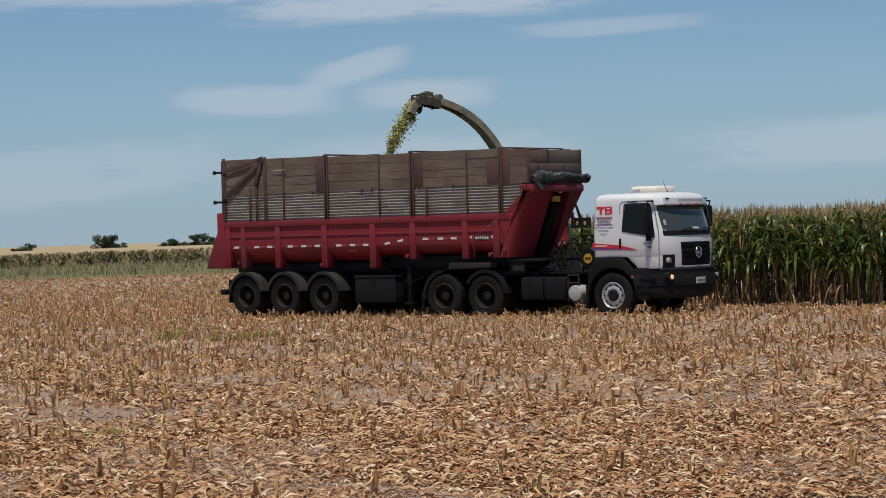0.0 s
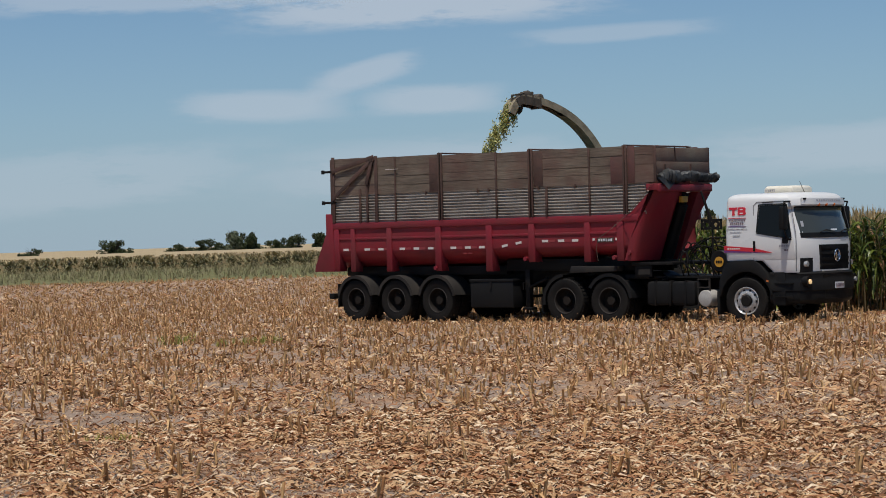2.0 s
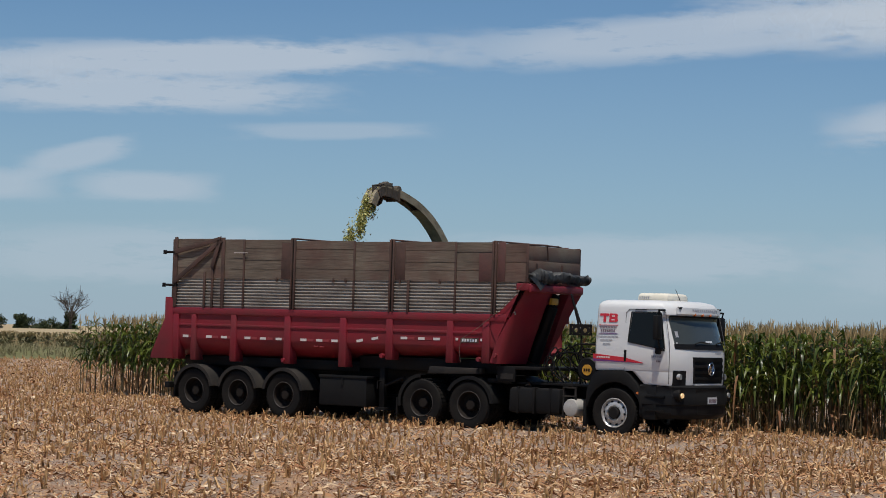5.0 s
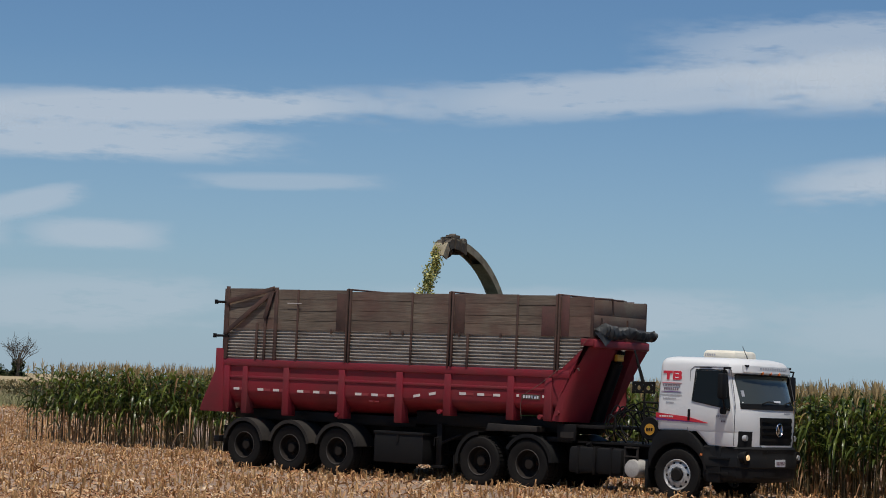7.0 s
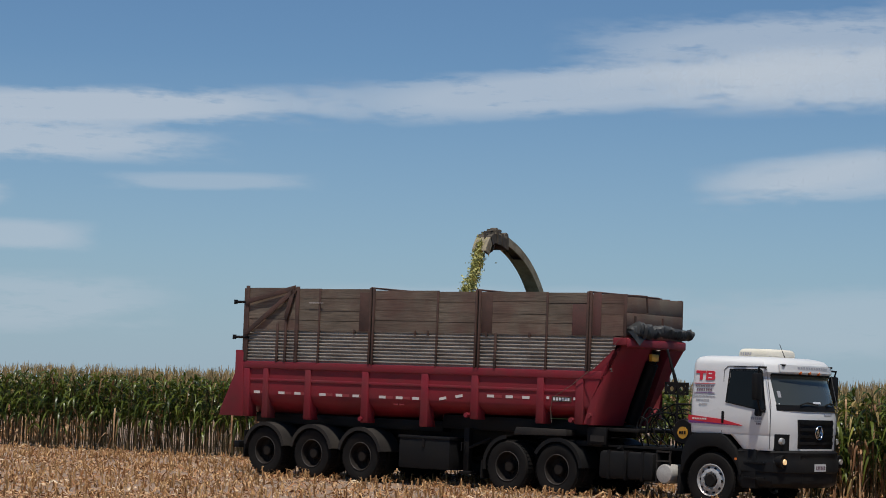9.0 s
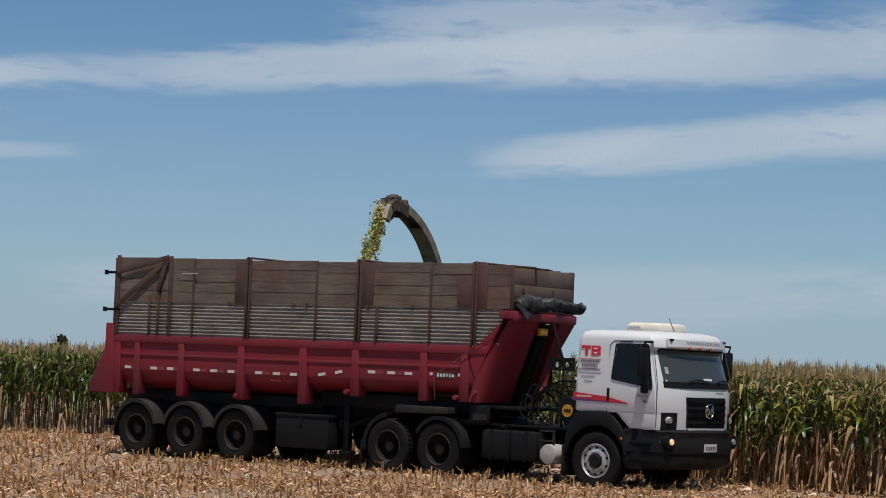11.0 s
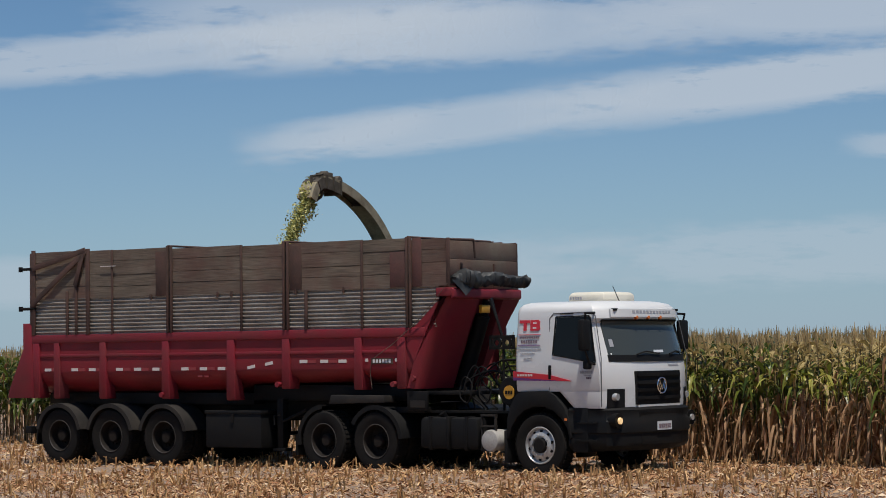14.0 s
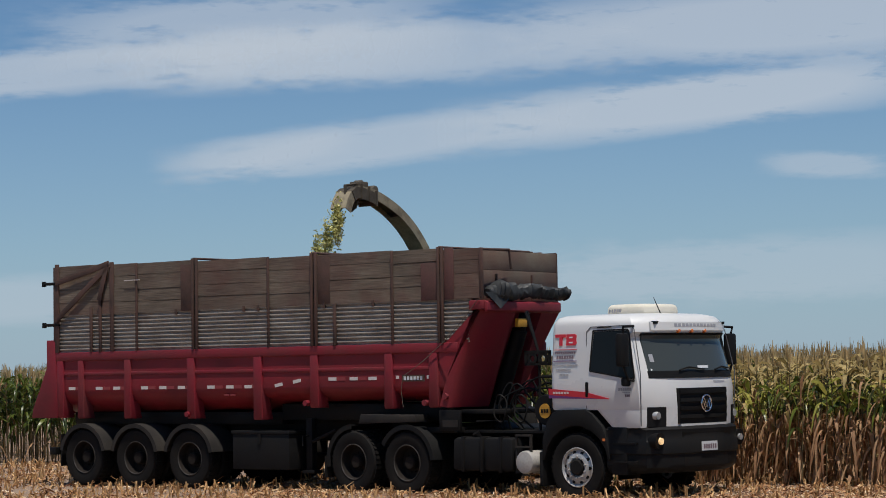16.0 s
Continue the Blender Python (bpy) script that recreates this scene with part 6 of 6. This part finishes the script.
    g.loft([[tuple(p + Vector((sx * w * 0.9, 0, 0)) + nn * o) for sx, o in ((-1, -0.08), (1, -0.08), (1, -0.065), (-1, -0.065))] for p, nn in [(p, (nn if i > 1 else Vector((0, 1, 0)))) for i, (p, nn) in enumerate(rings[:26])]], True, True)
    part("boom_floor", g, CHUTE_TAN, spout)
    # the hood bends on from the boom and turns the stream down
    bend = [(-2.82, 5.545), (-2.98, 5.54), (-3.10, 5.47), (-3.20, 5.35), (-3.29, 5.17)]
    def hood(pts, half, deep, shell):
        rings = []
        for i, (y, z) in enumerate(pts):
            a, b = pts[max(0, i - 1)], pts[min(len(pts) - 1, i + 1)]
            d = Vector((0, b[0] - a[0], b[1] - a[1])).normalized()
            n = Vector((0, d.z, -d.y))
            p = Vector((0, y, z))
            rings.append([tuple(p + Vector((sx * half, 0, 0)) - n * o) for sx, o in ((-1, deep), (-1, -0.035), (1, -0.035), (1, deep), (1 - shell, deep), (1 - shell, -0.01), (-1 + shell, -0.01), (-1 + shell, deep))])
        return Geo().loft(rings, True, True)
    part("outlet_hood", hood(bend[:3], 0.185, 0.17, 0.1), CHUTE_DARK, spout, "dark hinged outlet hood")
    part("outlet_flap", hood(bend[2:], 0.17, 0.15, 0.1), CHUTE_TAN, spout, "tan outlet flap")
    part("boom_collar", hood([(-2.35, 5.455), (-2.58, 5.51), (-2.84, 5.55)], 0.19, 0.17, 0.1), CHUTE_DARK, spout, "dark ribbed collar of the chute")
    for y, z in ((-2.37, 5.46), (-2.60, 5.52), (-2.83, 5.55)):
        part("flange", Geo().box(-0.21, 0.21, y - 0.014, y + 0.014, z - 0.19, z + 0.085), CHUTE_DARK, spout)
    part("flap_tip", Geo().prism([(-0.17, 5.33), (0.17, 5.33), (0.12, 5.20), (0.0, 5.13), (-0.12, 5.22)], -2.93, -2.90), CHUTE_DARK, spout)
    part("flap_motor", Geo().box(-0.12, 0.12, -2.78, -2.52, 5.56, 5.70).tube([(-0.14, -2.32, 5.55), (0.14, -2.32, 5.55)], 0.10, 14).tube([(-0.08, -2.66, 5.66), (0.08, -2.66, 5.66)], 0.075, 12), CHUTE_DARK, spout, "", 0.025)
    part("flap_rod", Geo().tube([(0.05, -2.66, 5.68), (0.05, -3.16, 5.60)], 0.020, 8).box(0.03, 0.07, -3.17, -3.12, 5.42, 5.62), CHUTE_DARK, spout)
    for ob in spout.children:
        ob.data.transform(Matrix.Translation((0, 0.08, 0)))
    part("turret", Geo().lathe([(0.0, 0), (0.42, 0), (0.42, 0.25), (0.3, 0.32), (0, 0.32)], 28), CHUTE_DARK, spout, "", 0, pose(0, 0, 2.35, 90))
    return h, spout


def build_chaff():
    stream = thing("chaff_stream", "stream of yellow-green chopped maize falling into the trailer", "chopped maize")
    meshes = []
    for i in range(8):
        r = np.random.default_rng(900 + i)
        out = []
        for j in range(580):
            wide = 1.0 if r.random() < 0.994 else 3.5
            p = np.array([r.normal(0, 0.047) * wide, r.normal(0, 0.047) * wide, r.normal(0, 0.145)])
            u, w = r.normal(0, 1, 3), r.normal(0, 1, 3)
            u, w = u / np.linalg.norm(u) * r.uniform(0.014, 0.036), w / np.linalg.norm(w) * r.uniform(0.010, 0.018)
            out.append((np.array([p - u - w, p + u - w, p + u + w, p - u + w]), np.array([(0, 1, 2, 3)]), np.zeros(1, int)))
        v, q, k = gather(out)
        meshes.append(bulk("chaff_clump", v, q, k, [CHAFF], False))
    clumps = []
    n = 295
    for i in range(n):
        ob = tagged(new("chaff_clump", meshes[i % 8]), kind="stuff")
        ob.parent = stream
        clumps.append((ob, -0.45 + 16.45 * i / n))
    return stream, clumps


def build_insect():
    t = thing("insect", "small dark insect flying over the stubble", "insect")
    g = Geo().tube([(-0.075, 0, 0), (-0.05, 0, 0.004), (-0.01, 0, 0.008), (0.03, 0, 0.008), (0.05, 0, 0.012), (0.066, 0, 0.010), (0.078, 0, 0.006)], [0.004, 0.012, 0.019, 0.018, 0.013, 0.010, 0.001], 10)
    part("body", g, BLACK, t)
    for s in (-1, 1):
        g = Geo().loft([[(0.04, s * 0.012, 0.012), (-0.015, s * 0.012, 0.010)], [(0.045, s * 0.06, 0.04), (-0.012, s * 0.06, 0.036)], [(0.015, s * 0.11, 0.05), (-0.015, s * 0.11, 0.048)], [(-0.035, s * 0.15, 0.045), (-0.04, s * 0.15, 0.044)]], False)
        part("wing", g, BLACK, t)
    for ob in t.children:
        ob.data.transform(pose(0, 0, 0).Scale(0.3, 4))
    return t


# ---------------------------------------------------------------- build and set in motion
build_ground()
build_corn()
build_litter()
build_stubble()
build_grass()
build_far_crop()
build_trees()
build_haze_glow()
build_clouds()
trailer = build_trailer()
truck = build_truck()
harvester, spout = build_harvester()
chaff_stream, chaff_clumps = build_chaff()
insect = build_insect()


def motions():
    up = math.tan(radians(NOSE_DOWN))
    rows_trailer, rows_truck = [], []
    for t, x, y, h, a in ROAD:
        rows_trailer.append((t, pose(x, y, 2.0 * up, 0, NOSE_DOWN, h)))
        c, s = math.cos(radians(h)), math.sin(radians(h))
        rows_truck.append((t, pose(x + KING * c, y + KING * s, (2.0 - KING) * up, 0, NOSE_DOWN, h + a)))
    walk(trailer, rows_trailer)
    walk(truck, rows_truck)
    # wheels roll with the way travelled
    ts = np.arange(0, 16.01, 0.25)
    way = np.r_[0, np.cumsum(np.hypot(np.diff(np.interp(ts, RT, RX)), np.diff(np.interp(ts, RT, RY))))]
    for ob, x, y, z in SPIN:
        walk(ob, [(t, pose(x, y, z, 0, math.degrees(d / 0.525), 0)) for t, d in zip(ts, way)])
    # harvester and its chute
    ct, cx, ca, cl = [np.array(col) for col in zip(*CHUTE)]
    rows_h, rows_s, rows_c = [], [], []
    for t in np.arange(0, 16.01, 1.0):
        az, xo, lift = [float(np.interp(t, ct, c)) for c in (ca, cx, cl)]
        ox, oy = on_trailer(t, xo, OUT_Y)
        px, py = ox + REACH * math.sin(radians(az)), oy + REACH * math.cos(radians(az))
        hd = road(t)[2]
        rows_h.append((t, pose(px, py, 0, 0, 0, hd)))
        rows_s.append((t, pose(0, 0, lift - 0.10, 0, 0, -az - hd)))
        rows_c.append((t, pose(px, py, lift - 0.07, 0, 0, -az)))
    walk(harvester, rows_h)
    walk(spout, rows_s)
    walk(chaff_stream, rows_c)
    rnd = random.Random(4)
    def fall(u):
        return Vector((0, -3.02 - min(3.3 * u, 0.86), 5.14 - 2.7 * u - 4.9 * u * u))
    last = 0.40
    hold = (0, 0, 1.7)
    for ob, t0 in chaff_clumps:
        off = Vector((rnd.gauss(0, 0.06), rnd.gauss(0, 0.06), 0))
        spin = rnd.uniform(0, 360)
        rows = []
        first = max(0.0, -t0)
        if t0 > 0.04:
            rows.append((0.0, pose(*hold, 0, 0, spin)))
        if t0 > 0.08:
            rows.append((t0 - 1.0 / FPS, pose(*hold, 0, 0, spin)))
        for u in (first, 0.08, 0.16, 0.22, 0.27, 0.33, last):
            if u >= first and t0 + u <= 16.0 and (not rows or t0 + u > rows[-1][0] + 0.02):
                rows.append((t0 + u, pose(*(fall(u) + off * (u / last) * 1.6), 20 * u, 0, spin)))
        if rows[-1][0] < 15.98:
            u = min(last, 16.0 - t0)
            rows.append((16.0, pose(*(fall(u) + off * (u / last) * 1.6), 20 * u, 0, spin)))
        walk(ob, rows)
    walk(insect, [(0.0, pose(151.5, -44.7, 3.16, 0, 0, 158.2)), (13.0, pose(3.19, 14.59, 3.27, 0, 0, 158.2)), (16.0, pose(-31.0, 28.3, 3.30, 0, 0, 158.2))])
    # the header takes the strip stretch by stretch
    for ob, tc in CUT:
        if tc >= 15.9:
            continue
        tc = max(0.0, tc)
        rows = [(0.0, pose(0, 0, 0))] + [(tc + u, pose(0, 0, -z)) for u, z in ((-0.1, 0.0), (0.0, 0.0), (0.2, 0.5), (0.4, 1.25), (0.6, 2.1), (0.8, 2.9), (0.9, 2.9)) if 0.04 < tc + u < 15.95]
        rows.append((16.0, pose(0, 0, rows[-1][1].translation.z)))
        walk(ob, rows)


motions()
